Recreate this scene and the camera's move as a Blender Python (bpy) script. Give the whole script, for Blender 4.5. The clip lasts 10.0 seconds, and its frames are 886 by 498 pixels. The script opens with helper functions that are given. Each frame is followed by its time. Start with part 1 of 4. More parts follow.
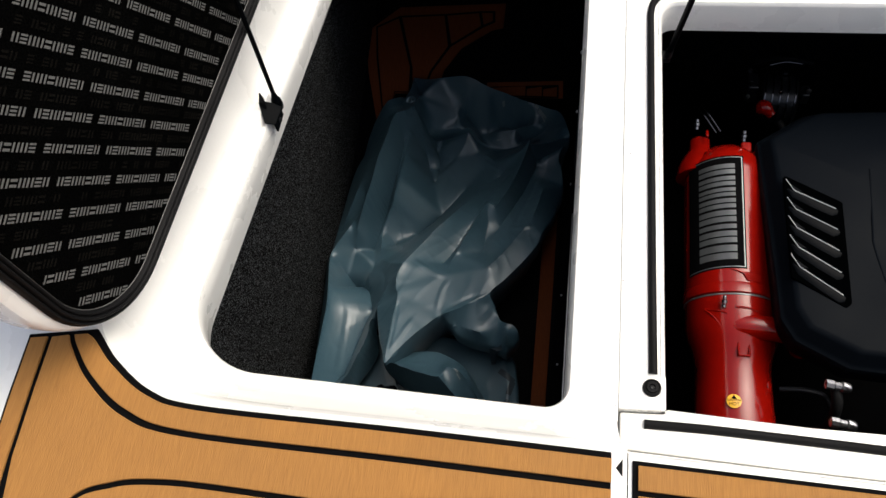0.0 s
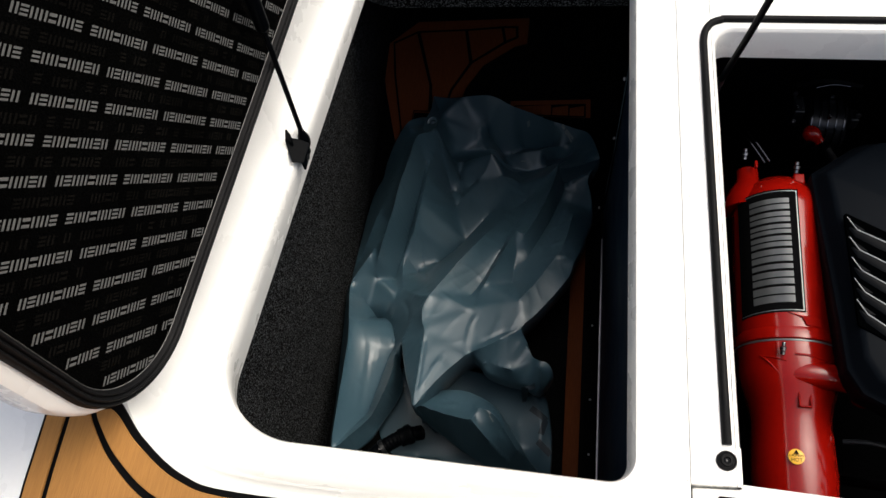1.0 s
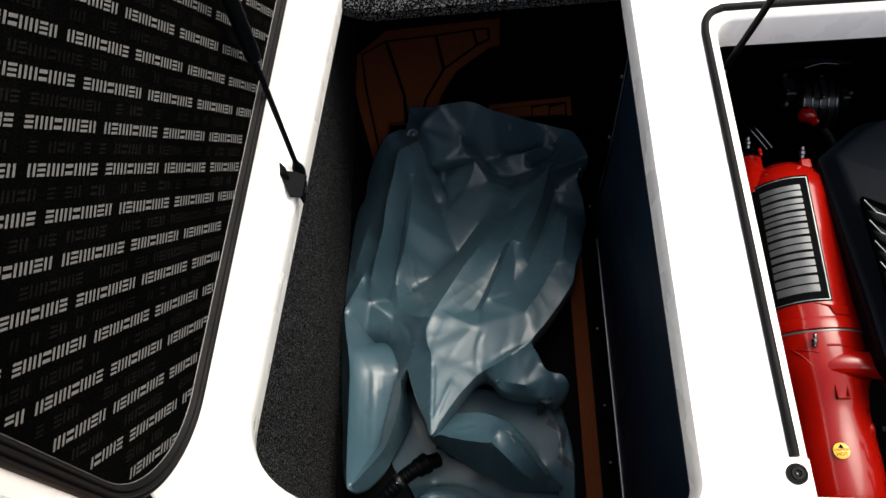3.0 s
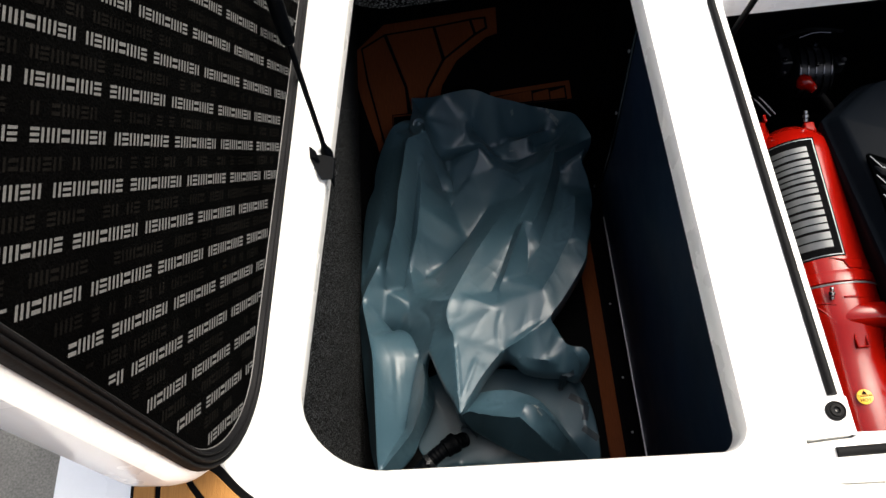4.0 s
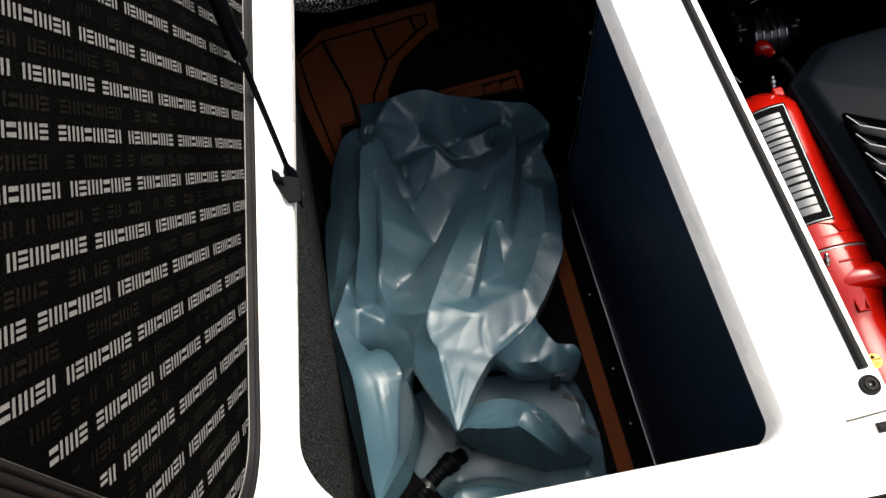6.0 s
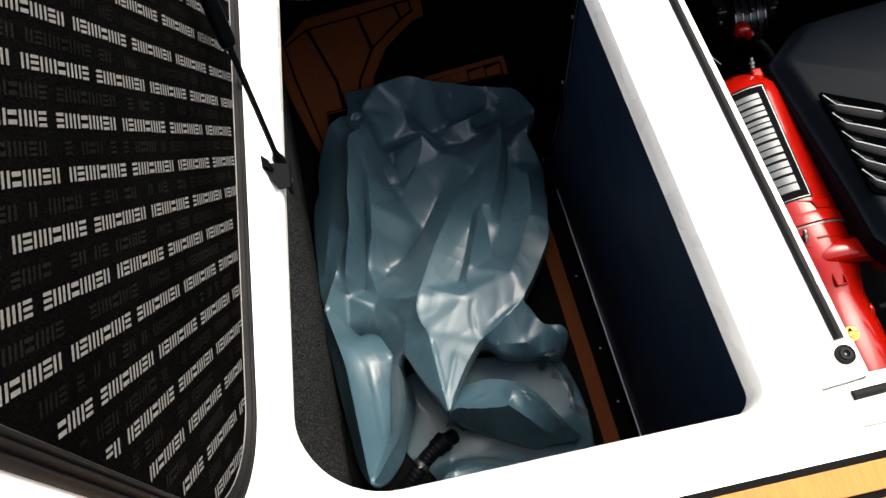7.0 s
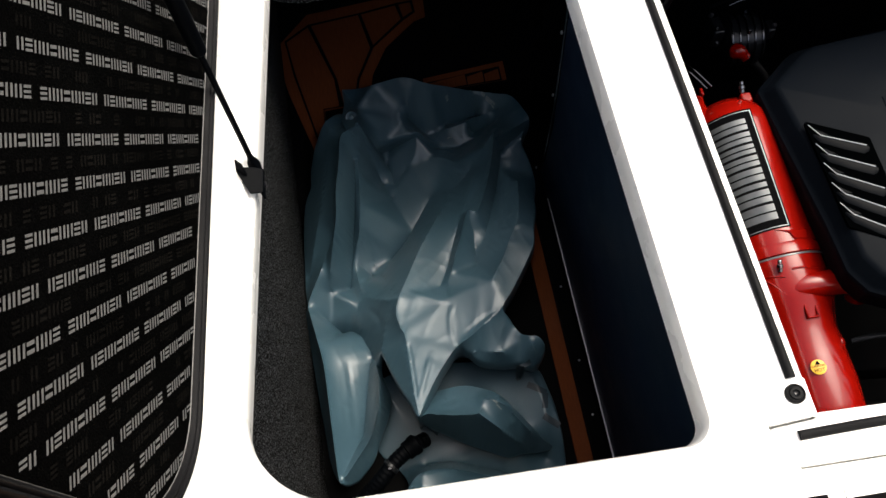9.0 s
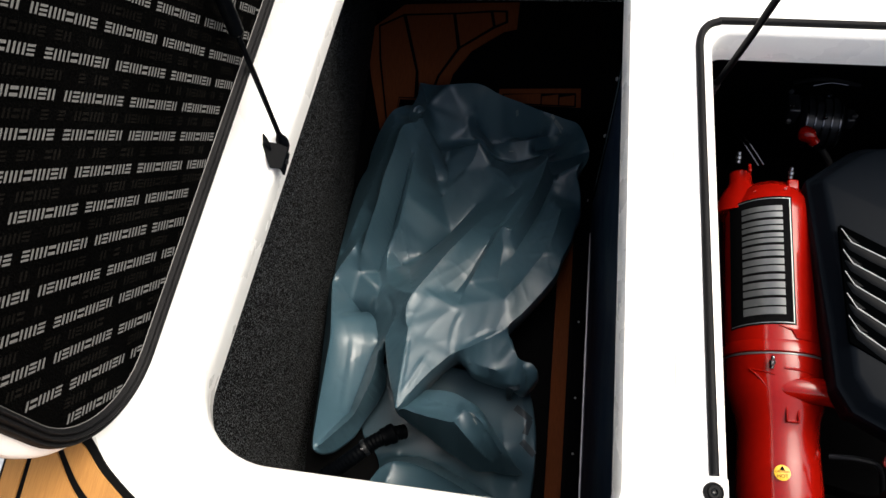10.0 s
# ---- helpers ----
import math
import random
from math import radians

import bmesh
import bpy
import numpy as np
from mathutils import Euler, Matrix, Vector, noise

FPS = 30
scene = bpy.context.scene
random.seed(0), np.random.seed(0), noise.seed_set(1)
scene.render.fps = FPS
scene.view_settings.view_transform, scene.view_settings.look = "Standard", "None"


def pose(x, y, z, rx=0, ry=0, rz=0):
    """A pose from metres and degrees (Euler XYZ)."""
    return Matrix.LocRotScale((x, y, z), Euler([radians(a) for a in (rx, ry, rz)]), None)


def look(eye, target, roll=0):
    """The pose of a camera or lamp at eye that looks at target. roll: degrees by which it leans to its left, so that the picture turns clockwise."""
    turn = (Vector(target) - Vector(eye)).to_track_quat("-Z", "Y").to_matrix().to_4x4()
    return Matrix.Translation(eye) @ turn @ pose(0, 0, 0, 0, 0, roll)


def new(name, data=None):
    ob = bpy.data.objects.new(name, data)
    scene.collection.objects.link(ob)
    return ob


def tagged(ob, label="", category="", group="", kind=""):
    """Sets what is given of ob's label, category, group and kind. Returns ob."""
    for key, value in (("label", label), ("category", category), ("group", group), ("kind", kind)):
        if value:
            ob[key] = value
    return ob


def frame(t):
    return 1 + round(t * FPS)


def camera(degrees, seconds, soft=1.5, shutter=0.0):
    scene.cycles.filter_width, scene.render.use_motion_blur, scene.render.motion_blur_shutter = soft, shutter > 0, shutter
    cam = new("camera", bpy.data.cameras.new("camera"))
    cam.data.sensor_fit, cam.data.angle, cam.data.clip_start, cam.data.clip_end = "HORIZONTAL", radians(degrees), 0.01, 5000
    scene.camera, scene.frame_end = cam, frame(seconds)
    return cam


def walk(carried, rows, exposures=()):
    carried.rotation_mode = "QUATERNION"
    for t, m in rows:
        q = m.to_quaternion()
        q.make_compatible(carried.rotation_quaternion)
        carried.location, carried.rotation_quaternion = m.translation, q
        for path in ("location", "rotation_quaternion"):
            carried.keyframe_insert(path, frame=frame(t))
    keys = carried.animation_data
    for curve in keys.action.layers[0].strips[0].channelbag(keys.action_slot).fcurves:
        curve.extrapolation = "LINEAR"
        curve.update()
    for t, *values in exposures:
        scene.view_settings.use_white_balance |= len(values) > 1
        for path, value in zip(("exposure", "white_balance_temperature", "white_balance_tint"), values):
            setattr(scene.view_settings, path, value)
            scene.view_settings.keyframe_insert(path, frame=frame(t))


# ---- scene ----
from mathutils import geometry

cam = camera(61.7, 10.0)
PATH = [
    (0, (-0.018, -0.292, 1.031), (-0.327, 0.613, -0.726), -13.1),
    (0.5, (-0.061, -0.238, 1.015), (-0.361, 0.663, -0.746), -12.8),
    (1, (-0.114, -0.185, 1.002), (-0.406, 0.709, -0.763), -12.8),
    (1.5, (-0.169, -0.133, 0.98), (-0.451, 0.757, -0.788), -13.3),
    (2, (-0.183, -0.112, 0.954), (-0.431, 0.78, -0.818), -13.1),
    (3.5, (-0.261, -0.137, 0.976), (-0.399, 0.76, -0.806), -11.4),
    (4, (-0.304, -0.175, 0.98), (-0.415, 0.733, -0.798), -11.6),
    (4.5, (-0.326, -0.162, 0.988), (-0.373, 0.736, -0.799), -11.2),
    (5, (-0.336, -0.138, 0.952), (-0.338, 0.758, -0.836), -10.1),
    (6.5, (-0.38, -0.108, 0.917), (-0.32, 0.766, -0.881), -9.4),
    (7, (-0.373, -0.128, 0.935), (-0.303, 0.725, -0.873), -9.0),
    (7.5, (-0.361, -0.152, 0.955), (-0.281, 0.689, -0.858), -8.5),
    (8, (-0.338, -0.15, 0.954), (-0.269, 0.69, -0.86), -9.1),
    (8.5, (-0.325, -0.129, 0.954), (-0.266, 0.703, -0.863), -8.9),
    (9, (-0.293, -0.113, 0.955), (-0.274, 0.72, -0.863), -8.8),
    (9.5, (-0.208, -0.093, 0.958), (-0.33, 0.747, -0.853), -10.0),
    (10, (-0.119, -0.097, 0.999), (-0.371, 0.711, -0.813), -11.6),
]
walk(cam, [(t, look(eye, target, roll)) for t, eye, target, roll in PATH],
     exposures=[(0.0, 0.27, 6300, 6), (1.5, 0.36, 6300, 6), (3.5, 1.02, 6400, 6), (5.0, 1.10, 6400, 6), (6.5, 1.55, 6450, 6), (7.5, 1.45, 6450, 6), (8.3, 0.88, 6400, 6), (9.0, 0.86, 6400, 6), (10.0, 0.95, 6400, 6)])

# ---- world and sun ----
world = bpy.data.worlds.new("sky")
scene.world = world
world.use_nodes = True
wn = world.node_tree
sky = wn.nodes.new("ShaderNodeTexSky")
sky.sky_type, sky.sun_disc = "NISHITA", False
sky.sun_elevation, sky.sun_rotation = radians(60), radians(59)
sky.air_density, sky.dust_density, sky.ozone_density = 0.8, 9.0, 0.3
wn.links.new(sky.outputs["Color"], wn.nodes["Background"].inputs["Color"])
wn.nodes["Background"].inputs["Strength"].default_value = 0.15
sun = new("sun", bpy.data.lights.new("sun", "SUN"))
sun.data.energy, sun.data.angle, sun.data.color = 1.0, radians(45), (0.98, 0.98, 0.91)
sun.matrix_world = look((0.74, 0.44, 1.5), (0, 0, 0))


# ---- materials ----
def material(name, colour, rough=0.5, metal=0.0, grain=0.0, scale=200.0, bump=0.0, bump_scale=300.0, stain=0.0, coat=0.0, coat_rough=0.08, stretch=(1, 1, 1), spec=0.5, sharp=0.2, detail=4.0, centre=0.5):
    """A surface with fine grain, wider stains and relief, in metres."""
    m = bpy.data.materials.new(name)
    m.use_nodes = True
    nt = m.node_tree
    b = nt.nodes["Principled BSDF"]
    b.inputs["Roughness"].default_value = rough
    b.inputs["Metallic"].default_value = metal
    b.inputs["Specular IOR Level"].default_value = spec
    b.inputs["Coat Weight"].default_value = coat
    b.inputs["Coat Roughness"].default_value = coat_rough
    co = nt.nodes.new("ShaderNodeTexCoord")
    mp = nt.nodes.new("ShaderNodeMapping")
    mp.inputs["Scale"].default_value = stretch
    nt.links.new(co.outputs["Object"], mp.inputs["Vector"])
    fine = nt.nodes.new("ShaderNodeTexNoise")
    fine.inputs["Scale"].default_value, fine.inputs["Detail"].default_value = scale, detail
    wide = nt.nodes.new("ShaderNodeTexNoise")
    wide.inputs["Scale"].default_value, wide.inputs["Detail"].default_value = 9.0, 5
    nt.links.new(mp.outputs[0], fine.inputs["Vector"])
    nt.links.new(co.outputs["Object"], wide.inputs["Vector"])
    f1 = nt.nodes.new("ShaderNodeMapRange")
    f1.inputs["From Min"].default_value, f1.inputs["From Max"].default_value = centre - sharp, centre + sharp
    f1.inputs["To Min"].default_value, f1.inputs["To Max"].default_value = 1 - grain, 1 + grain
    nt.links.new(fine.outputs["Fac"], f1.inputs["Value"])
    f2 = nt.nodes.new("ShaderNodeMapRange")
    f2.inputs["From Min"].default_value, f2.inputs["From Max"].default_value = 0.3, 0.7
    f2.inputs["To Min"].default_value, f2.inputs["To Max"].default_value = 1 - stain, 1 + stain
    nt.links.new(wide.outputs["Fac"], f2.inputs["Value"])
    mul = nt.nodes.new("ShaderNodeMath")
    mul.operation = "MULTIPLY"
    nt.links.new(f1.outputs[0], mul.inputs[0])
    nt.links.new(f2.outputs[0], mul.inputs[1])
    mix = nt.nodes.new("ShaderNodeVectorMath")
    mix.operation = "SCALE"
    mix.inputs[0].default_value = colour
    nt.links.new(mul.outputs[0], mix.inputs["Scale"])
    nt.links.new(mix.outputs[0], b.inputs["Base Color"])
    r = nt.nodes.new("ShaderNodeMapRange")
    r.inputs["From Min"].default_value, r.inputs["From Max"].default_value = 0.3, 0.7
    r.inputs["To Min"].default_value, r.inputs["To Max"].default_value = max(0.03, rough * 0.85), min(1, rough * 1.15)
    nt.links.new(wide.outputs["Fac"], r.inputs["Value"])
    nt.links.new(r.outputs[0], b.inputs["Roughness"])
    if bump:
        bt = nt.nodes.new("ShaderNodeTexNoise")
        bt.inputs["Scale"].default_value, bt.inputs["Detail"].default_value = bump_scale, 3
        nt.links.new(mp.outputs[0], bt.inputs["Vector"])
        bn = nt.nodes.new("ShaderNodeBump")
        bn.inputs["Strength"].default_value, bn.inputs["Distance"].default_value = bump, 0.003
        nt.links.new(bt.outputs["Fac"], bn.inputs["Height"])
        nt.links.new(bn.outputs[0], b.inputs["Normal"])
    return m


GEL = material("white_gelcoat", (0.83, 0.82, 0.79), 0.28, grain=0.01, stain=0.006, coat=0.3)
CARPET = material("charcoal_carpet", (0.036, 0.038, 0.040), 0.95, grain=1.0, scale=330, bump=0.9, bump_scale=330, stain=0.15, sharp=0.02, centre=0.57, detail=1.5, spec=0.05)
LIDCARPET = material("black_lid_carpet", (0.0009, 0.0009, 0.0009), 0.95, grain=0.7, scale=420, bump=0.6, bump_scale=500, stain=0.55, spec=0.01)
PRINT = material("grey_print", (0.096, 0.096, 0.094), 0.8, grain=0.25, scale=900, spec=0.2)
FAINT = material("faint_print", (0.0034, 0.0031, 0.0027), 0.9, grain=0.6, scale=700, stain=0.6, spec=0.02)
RUBBER = material("black_rubber", (0.0045, 0.0045, 0.005), 0.6, grain=0.15, scale=300, bump=0.15, spec=0.10)
TRIMLINE = material("grey_trim_edge", (0.10, 0.097, 0.094), 0.6, grain=0.2, scale=300)
TEAK = material("tan_foam_decking", (0.3342, 0.158, 0.04253), 0.75, grain=0.12, scale=60, stretch=(14, 0.6, 1), bump=0.35, bump_scale=90, stain=0.05, spec=0.2)
GROOVE = material("black_groove", (0.003, 0.003, 0.0032), 0.8, grain=0.2, spec=0.05)
BROWN = material("brown_foam_decking", (0.1262, 0.03442, 0.01033), 0.8, grain=0.15, scale=60, stretch=(10, 0.7, 1), bump=0.3, bump_scale=90, stain=0.06, spec=0.12)
VINYL = material("slate_vinyl", (0.036, 0.077, 0.104), 0.43, grain=0.03, scale=500, bump=0.06, bump_scale=40, stain=0.06, spec=0.75, coat=0.15, coat_rough=0.2)
RED = material("red_enamel", (0.215, 0.0028, 0.0010), 0.2, grain=0.04, scale=120, stain=0.05, coat=0.4, bump=0.10, bump_scale=35, spec=0.2)
PLASTIC = material("black_plastic", (0.0011, 0.0015, 0.0022), 0.5, grain=0.1, scale=700, bump=0.08, bump_scale=900, spec=0.035)
BOARD = material("dark_coated_board", (0.0032, 0.0078, 0.0190), 0.5, grain=0.1, scale=200, stain=0.3, bump=0.06, bump_scale=14, spec=0.10)
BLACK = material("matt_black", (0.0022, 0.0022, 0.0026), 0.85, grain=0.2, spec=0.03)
STEEL = material("bright_steel", (0.38, 0.38, 0.39), 0.28, metal=1.0, grain=0.05, scale=300)
DARKSTEEL = material("dark_steel", (0.12, 0.12, 0.125), 0.22, metal=1.0, grain=0.1, scale=300)
ALU = material("aluminium_edge", (0.4, 0.4, 0.42), 0.35, metal=1.0, grain=0.08, scale=300)
SILVER = material("silver_lettering", (0.13, 0.14, 0.145), 0.35, metal=0.4, grain=0.06, scale=90)
NAMEBAR = material("grey_plate_print", (0.10, 0.105, 0.11), 0.36, metal=0.5, grain=0.08, scale=90, stain=0.25, spec=0.3)
YELLOW = material("yellow_sticker", (0.783, 0.405, 0.0108), 0.45, grain=0.03)
CASTBLACK = material("black_cast_metal", (0.008, 0.0085, 0.010), 0.33, grain=0.2, scale=250, bump=0.2, spec=0.5)
COVER = material("black_engine_plastic", (0.0024, 0.0035, 0.0054), 0.46, grain=0.1, scale=700, bump=0.08, bump_scale=900, spec=0.03)
# sheenless near-black that paints the shade between the louvres
SLOTSHADE = material("slot_shade_black", (0.0004, 0.0005, 0.0006), 0.9, grain=0.2, spec=0.0)
LOUVRE = material("satin_black_plastic", (0.0026, 0.0032, 0.0042), 0.40, grain=0.1, scale=700, bump=0.06, bump_scale=900, spec=0.03)
# pale colour painting the sky's glint on the black louvre edges
EDGEGLINT = material("painted_edge_glint", (0.32, 0.33, 0.34), 0.3, grain=0.05)
GROUND = material("grey_asphalt", (0.075, 0.075, 0.072), 0.9, grain=0.35, scale=120, bump=0.5, bump_scale=150, stain=0.2)


# ---- building helpers ----
def part(name, bm, mat, parent=None, label="", smooth=True, bevel=0.0):
    """Links a bmesh as one mesh object, under a thing or a part."""
    bmesh.ops.recalc_face_normals(bm, faces=bm.faces)
    me = bpy.data.meshes.new(name)
    bm.to_mesh(me)
    bm.free()
    me.materials.append(mat)
    ob = new(name, me)
    if smooth:
        me.shade_smooth()
        me.set_sharp_from_angle(angle=radians(70 if mat.name == "slate_vinyl" else 38))
    if bevel:
        mod = ob.modifiers.new("bevel", "BEVEL")
        mod.width, mod.segments, mod.limit_method, mod.angle_limit = bevel, 2, "ANGLE", radians(40)
    if parent:
        ob.parent = parent
    if label:
        ob["label"] = label
    return ob


def thing(name, label, category, group="", kind=""):
    return tagged(new(name), label, category, group, kind)


def loft(loops, closed=True, caps=False):
    """A skin over loops of equal length."""
    bm = bmesh.new()
    rows = [[bm.verts.new(p) for p in lp] for lp in loops]
    n = len(rows[0])
    for a, b in zip(rows, rows[1:]):
        for i in range(n if closed else n - 1):
            j = (i + 1) % n
            bm.faces.new((a[i], a[j], b[j], b[i]))
    if caps:
        bm.faces.new(rows[0])
        bm.faces.new(rows[-1])
    return bm


def slab(outline, z0, z1):
    """An upright prism over an outline of (x, y)."""
    return loft([[(x, y, z0) for x, y in outline], [(x, y, z1) for x, y in outline]], caps=True)


def block(cx, cy, cz, sx, sy, sz, turn=None):
    bm = bmesh.new()
    bmesh.ops.create_cube(bm, size=1)
    m = Matrix.Translation((cx, cy, cz)) @ (turn or Matrix()) @ Matrix.Diagonal((sx, sy, sz, 1))
    bmesh.ops.transform(bm, matrix=m, verts=bm.verts)
    return bm


def add(bm, other):
    """Adds the geometry of another bmesh."""
    me = bpy.data.meshes.new("tmp")
    other.to_mesh(me)
    other.free()
    bm.from_mesh(me)
    bpy.data.meshes.remove(me)
    return bm


def lathe(profile, origin, axis, n=28):
    """A turned shape: (distance along the axis, radius) from origin."""
    q = Vector((0, 0, 1)).rotation_difference(Vector(axis).normalized())
    o = Vector(origin)
    loops = [[o + q @ Vector((r * math.cos(2 * math.pi * i / n), r * math.sin(2 * math.pi * i / n), d)) for i in range(n)] for d, r in profile]
    return loft(loops, caps=True)


def smooth_line(pts, per=8):
    """A Catmull-Rom line through points."""
    pts = [Vector(p) for p in pts]
    out = []
    for i in range(len(pts) - 1):
        p0, p1, p2, p3 = pts[max(i - 1, 0)], pts[i], pts[i + 1], pts[min(i + 2, len(pts) - 1)]
        for k in range(per):
            t = k / per
            out.append(0.5 * ((2 * p1) + (p2 - p0) * t + (2 * p0 - 5 * p1 + 4 * p2 - p3) * t * t + (3 * p1 - p0 - 3 * p2 + p3) * t ** 3))
    out.append(pts[-1])
    return out


def tube(pts, r, n=12, per=8, rings=None):
    """A round bar or hose along a smooth line; rings gives the radius along it."""
    line = smooth_line(pts, per)
    loops = []
    side = None
    for i, p in enumerate(line):
        d = (line[min(i + 1, len(line) - 1)] - line[max(i - 1, 0)]).normalized()
        if side is None:
            side = d.orthogonal().normalized()
        side = (side - d * side.dot(d)).normalized()
        up = d.cross(side)
        rr = rings(i / (len(line) - 1)) * r if rings else r
        loops.append([p + rr * (math.cos(2 * math.pi * k / n) * side + math.sin(2 * math.pi * k / n) * up) for k in range(n)])
    return loft(loops, caps=True)


def rounded(corners, radii, n=10):
    """A closed outline with rounded corners, n points to each."""
    out = []
    k = len(corners)
    for i in range(k):
        p, a, b = Vector(corners[i]), Vector(corners[i - 1]), Vector(corners[(i + 1) % k])
        da, db = (a - p).normalized(), (b - p).normalized()
        half = da.angle(db) / 2
        cut = radii[i] / math.tan(half)
        s, e = p + da * cut, p + db * cut
        c = p + (da + db).normalized() * (radii[i] / math.sin(half))
        a0 = math.atan2(*(s - c).yx)
        a1 = math.atan2(*(e - c).yx)
        d = (a1 - a0 + math.pi) % (2 * math.pi) - math.pi
        for j in range(n):
            t = a0 + d * j / (n - 1)
            out.append((c.x + radii[i] * math.cos(t), c.y + radii[i] * math.sin(t)))
    return out


def mapped(bm, m):
    bmesh.ops.transform(bm, matrix=m, verts=bm.verts)
    return bm


# ---- deck ----
deck = thing("deck", "glossy white gelcoat boat deck with a recessed locker rim", "deck", kind="structure")


def step(a, b, x):
    k = min(1, max(0, (x - a) / (b - a)))
    return k * k * (3 - 2 * k)


def opening(out, z, under=0.0, deep=0.0):
    """The locker's opening, grown by out; on its outboard side the face is undercut and deep."""
    c = [(-0.590 - out, 0.015 - out), (0.007 + out, 0.001 - out), (0.007 + out, 1.0 + out), (-0.497 - out, 1.0 + out)]
    pts = []
    for x, y in rounded(c, [0.125 + out, 0.034 + out, 0.03 + out, 0.05 + out], 14):
        k = 1 - step(-0.50, -0.33, x)
        k *= 1 - 0.88 * step(0.20, 0.62, y)
        right = step(-0.10, 0.0, x)
        pts.append((x - under * k - (0.001 * right if z < -0.02 else 0), y - 0.4 * under * k * (y < 0.2), z - deep * k - right * (0.012 if z < -0.02 else 0.013 if z < -0.01 else 0.004 if z < -0.003 else 0) + (0.014 if out > 0.01 else 0.0) * (1 - step(-0.56, -0.50, x - 0.09 * y))))
    return pts


def rim_outer(right, z):
    k = (right - 0.076) * 0.1
    c = [(-0.655 - k, -0.030 - k), (right, -0.012 - k), (right, 1.75 + k), (-0.50 - k, 1.75 + k)]
    return [(x, y, z + (0.010 * (1 - step(-0.10, 0.0, x)) if z < 0 else 0.0)) for x, y in rounded(c, [0.135, 0.004, 0.03, 0.05], 14)]


def gutter(out, dip):
    """The drain groove that runs beside the outboard rim."""
    return [(x, y, z - dip * (1 - step(-0.56, -0.50, x - 0.09 * y))) for x, y, z in opening(out, 0.0)]


part("locker_rim", loft([opening(-0.004, -0.034, 0.029, 0.085), opening(-0.003, -0.012, 0.009, 0.034), opening(-0.001, -0.004, 0.001, 0.004), opening(0.002, -0.001), opening(0.007, 0.0), opening(0.014, 0.0), opening(0.020, 0.0), gutter(0.034, 0.008), rim_outer(0.076, -0.0005)]), GEL, deck)

# the wall that rises round the recess to the transom top
low = smooth_line([(0.075, -0.010), (-0.2, -0.008), (-0.42, -0.002), (-0.53, 0.016), (-0.588, 0.06), (-0.609, 0.13), (-0.600, 0.25), (-0.568, 0.60), (-0.530, 1.0), (-0.462, 1.75)])
mid = smooth_line([(0.075, -0.046), (-0.2, -0.043), (-0.45, -0.038), (-0.555, -0.014), (-0.612, 0.040), (-0.626, 0.12), (-0.612, 0.25), (-0.577, 0.60), (-0.535, 1.0), (-0.462, 1.75)])
top = smooth_line([(0.075, -0.078), (-0.2, -0.074), (-0.465, -0.068), (-0.572, -0.034), (-0.632, 0.018), (-0.641, 0.10), (-0.620, 0.25), (-0.583, 0.60), (-0.541, 1.0), (-0.465, 1.75)])


def zed(line, z):
    return [(p.x, p.y, z) for p in line]


def between(a, b, k):
    return [p.lerp(q, k) for p, q in zip(a, b)]


outer = smooth_line([(0.075, -0.95), (-0.2, -0.95), (-0.45, -0.95), (-0.66, -0.95), (-0.80, -0.93), (-0.81, -0.75), (-0.81, -0.30), (-0.81, 0.30), (-0.80, 1.0), (-0.80, 1.75)])


def shifted(line, dx, dy):
    return [Vector((p.x + dx, p.y + dy)) for p in line]


part("recess_wall", loft([zed(low, -0.014), zed(low, 0.0012), zed(between(low, mid, 0.15), 0.004), zed(between(low, mid, 0.45), 0.018), zed(mid, 0.050), zed(between(mid, top, 0.25), 0.058), zed(between(mid, top, 0.6), 0.108), zed(between(mid, top, 0.85), 0.130), zed(top, 0.136), zed(between(top, outer, 0.04), 0.137), zed(outer, 0.137), zed(shifted(outer, -0.014, -0.004), 0.133), zed(shifted(outer, -0.022, -0.01), 0.117), zed(shifted(outer, -0.03, -0.02), -1.449)], closed=False), GEL, deck)


def engine_opening(out, z):
    far = rounded([(0.141 - out, 0.0), (1.25 + out, 0.0), (1.25 + out, 0.775 + out), (0.141 - out, 0.775 + out)], [0.001, 0.001, 0.03 + out, 0.032 + out], 14)[28:]
    return [(1.25 + out, 0.0105, z)] + [(x, y, z) for x, y in far] + [(0.141 - out, 0.0105, z)]


edge = [(x, y, 0.0) for x, y in rounded([(0.134, 0.0), (1.42, 0.0), (1.42, 1.75), (0.134, 1.75)], [0.001, 0.001, 0.03, 0.03], 14)[28:]]
part("engine_rim", loft([engine_opening(0.0, -0.068), engine_opening(0.0, -0.008), engine_opening(0.002, -0.003), engine_opening(0.005, 0.0), [(1.42, 0.0105, 0.0)] + edge + [(0.134, 0.0105, 0.0)]], closed=False), GEL, deck)
part("rim_strip", slab([(0.0762, 0.008), (0.1338, 0.0105), (0.1338, 1.74), (0.0762, 1.74)], -0.03, 0.0), GEL, deck, bevel=0.002)
part("rim_nose", slab([(0.1335, 0.0105), (0.1408, 0.0135), (0.1408, 0.06), (0.1335, 0.06)], -0.06, -0.0006), GEL, deck, bevel=0.0015)
part("hinge_flap", slab([(0.0790, 0.0065), (0.141, 0.0095), (0.142, 0.016), (0.42, 0.006), (1.25, -0.024), (1.42, -0.030), (1.42, -0.066), (0.6, -0.0535), (0.3, -0.0495), (0.0790, -0.0445)], -0.03, -0.009), GEL, deck, bevel=0.003)
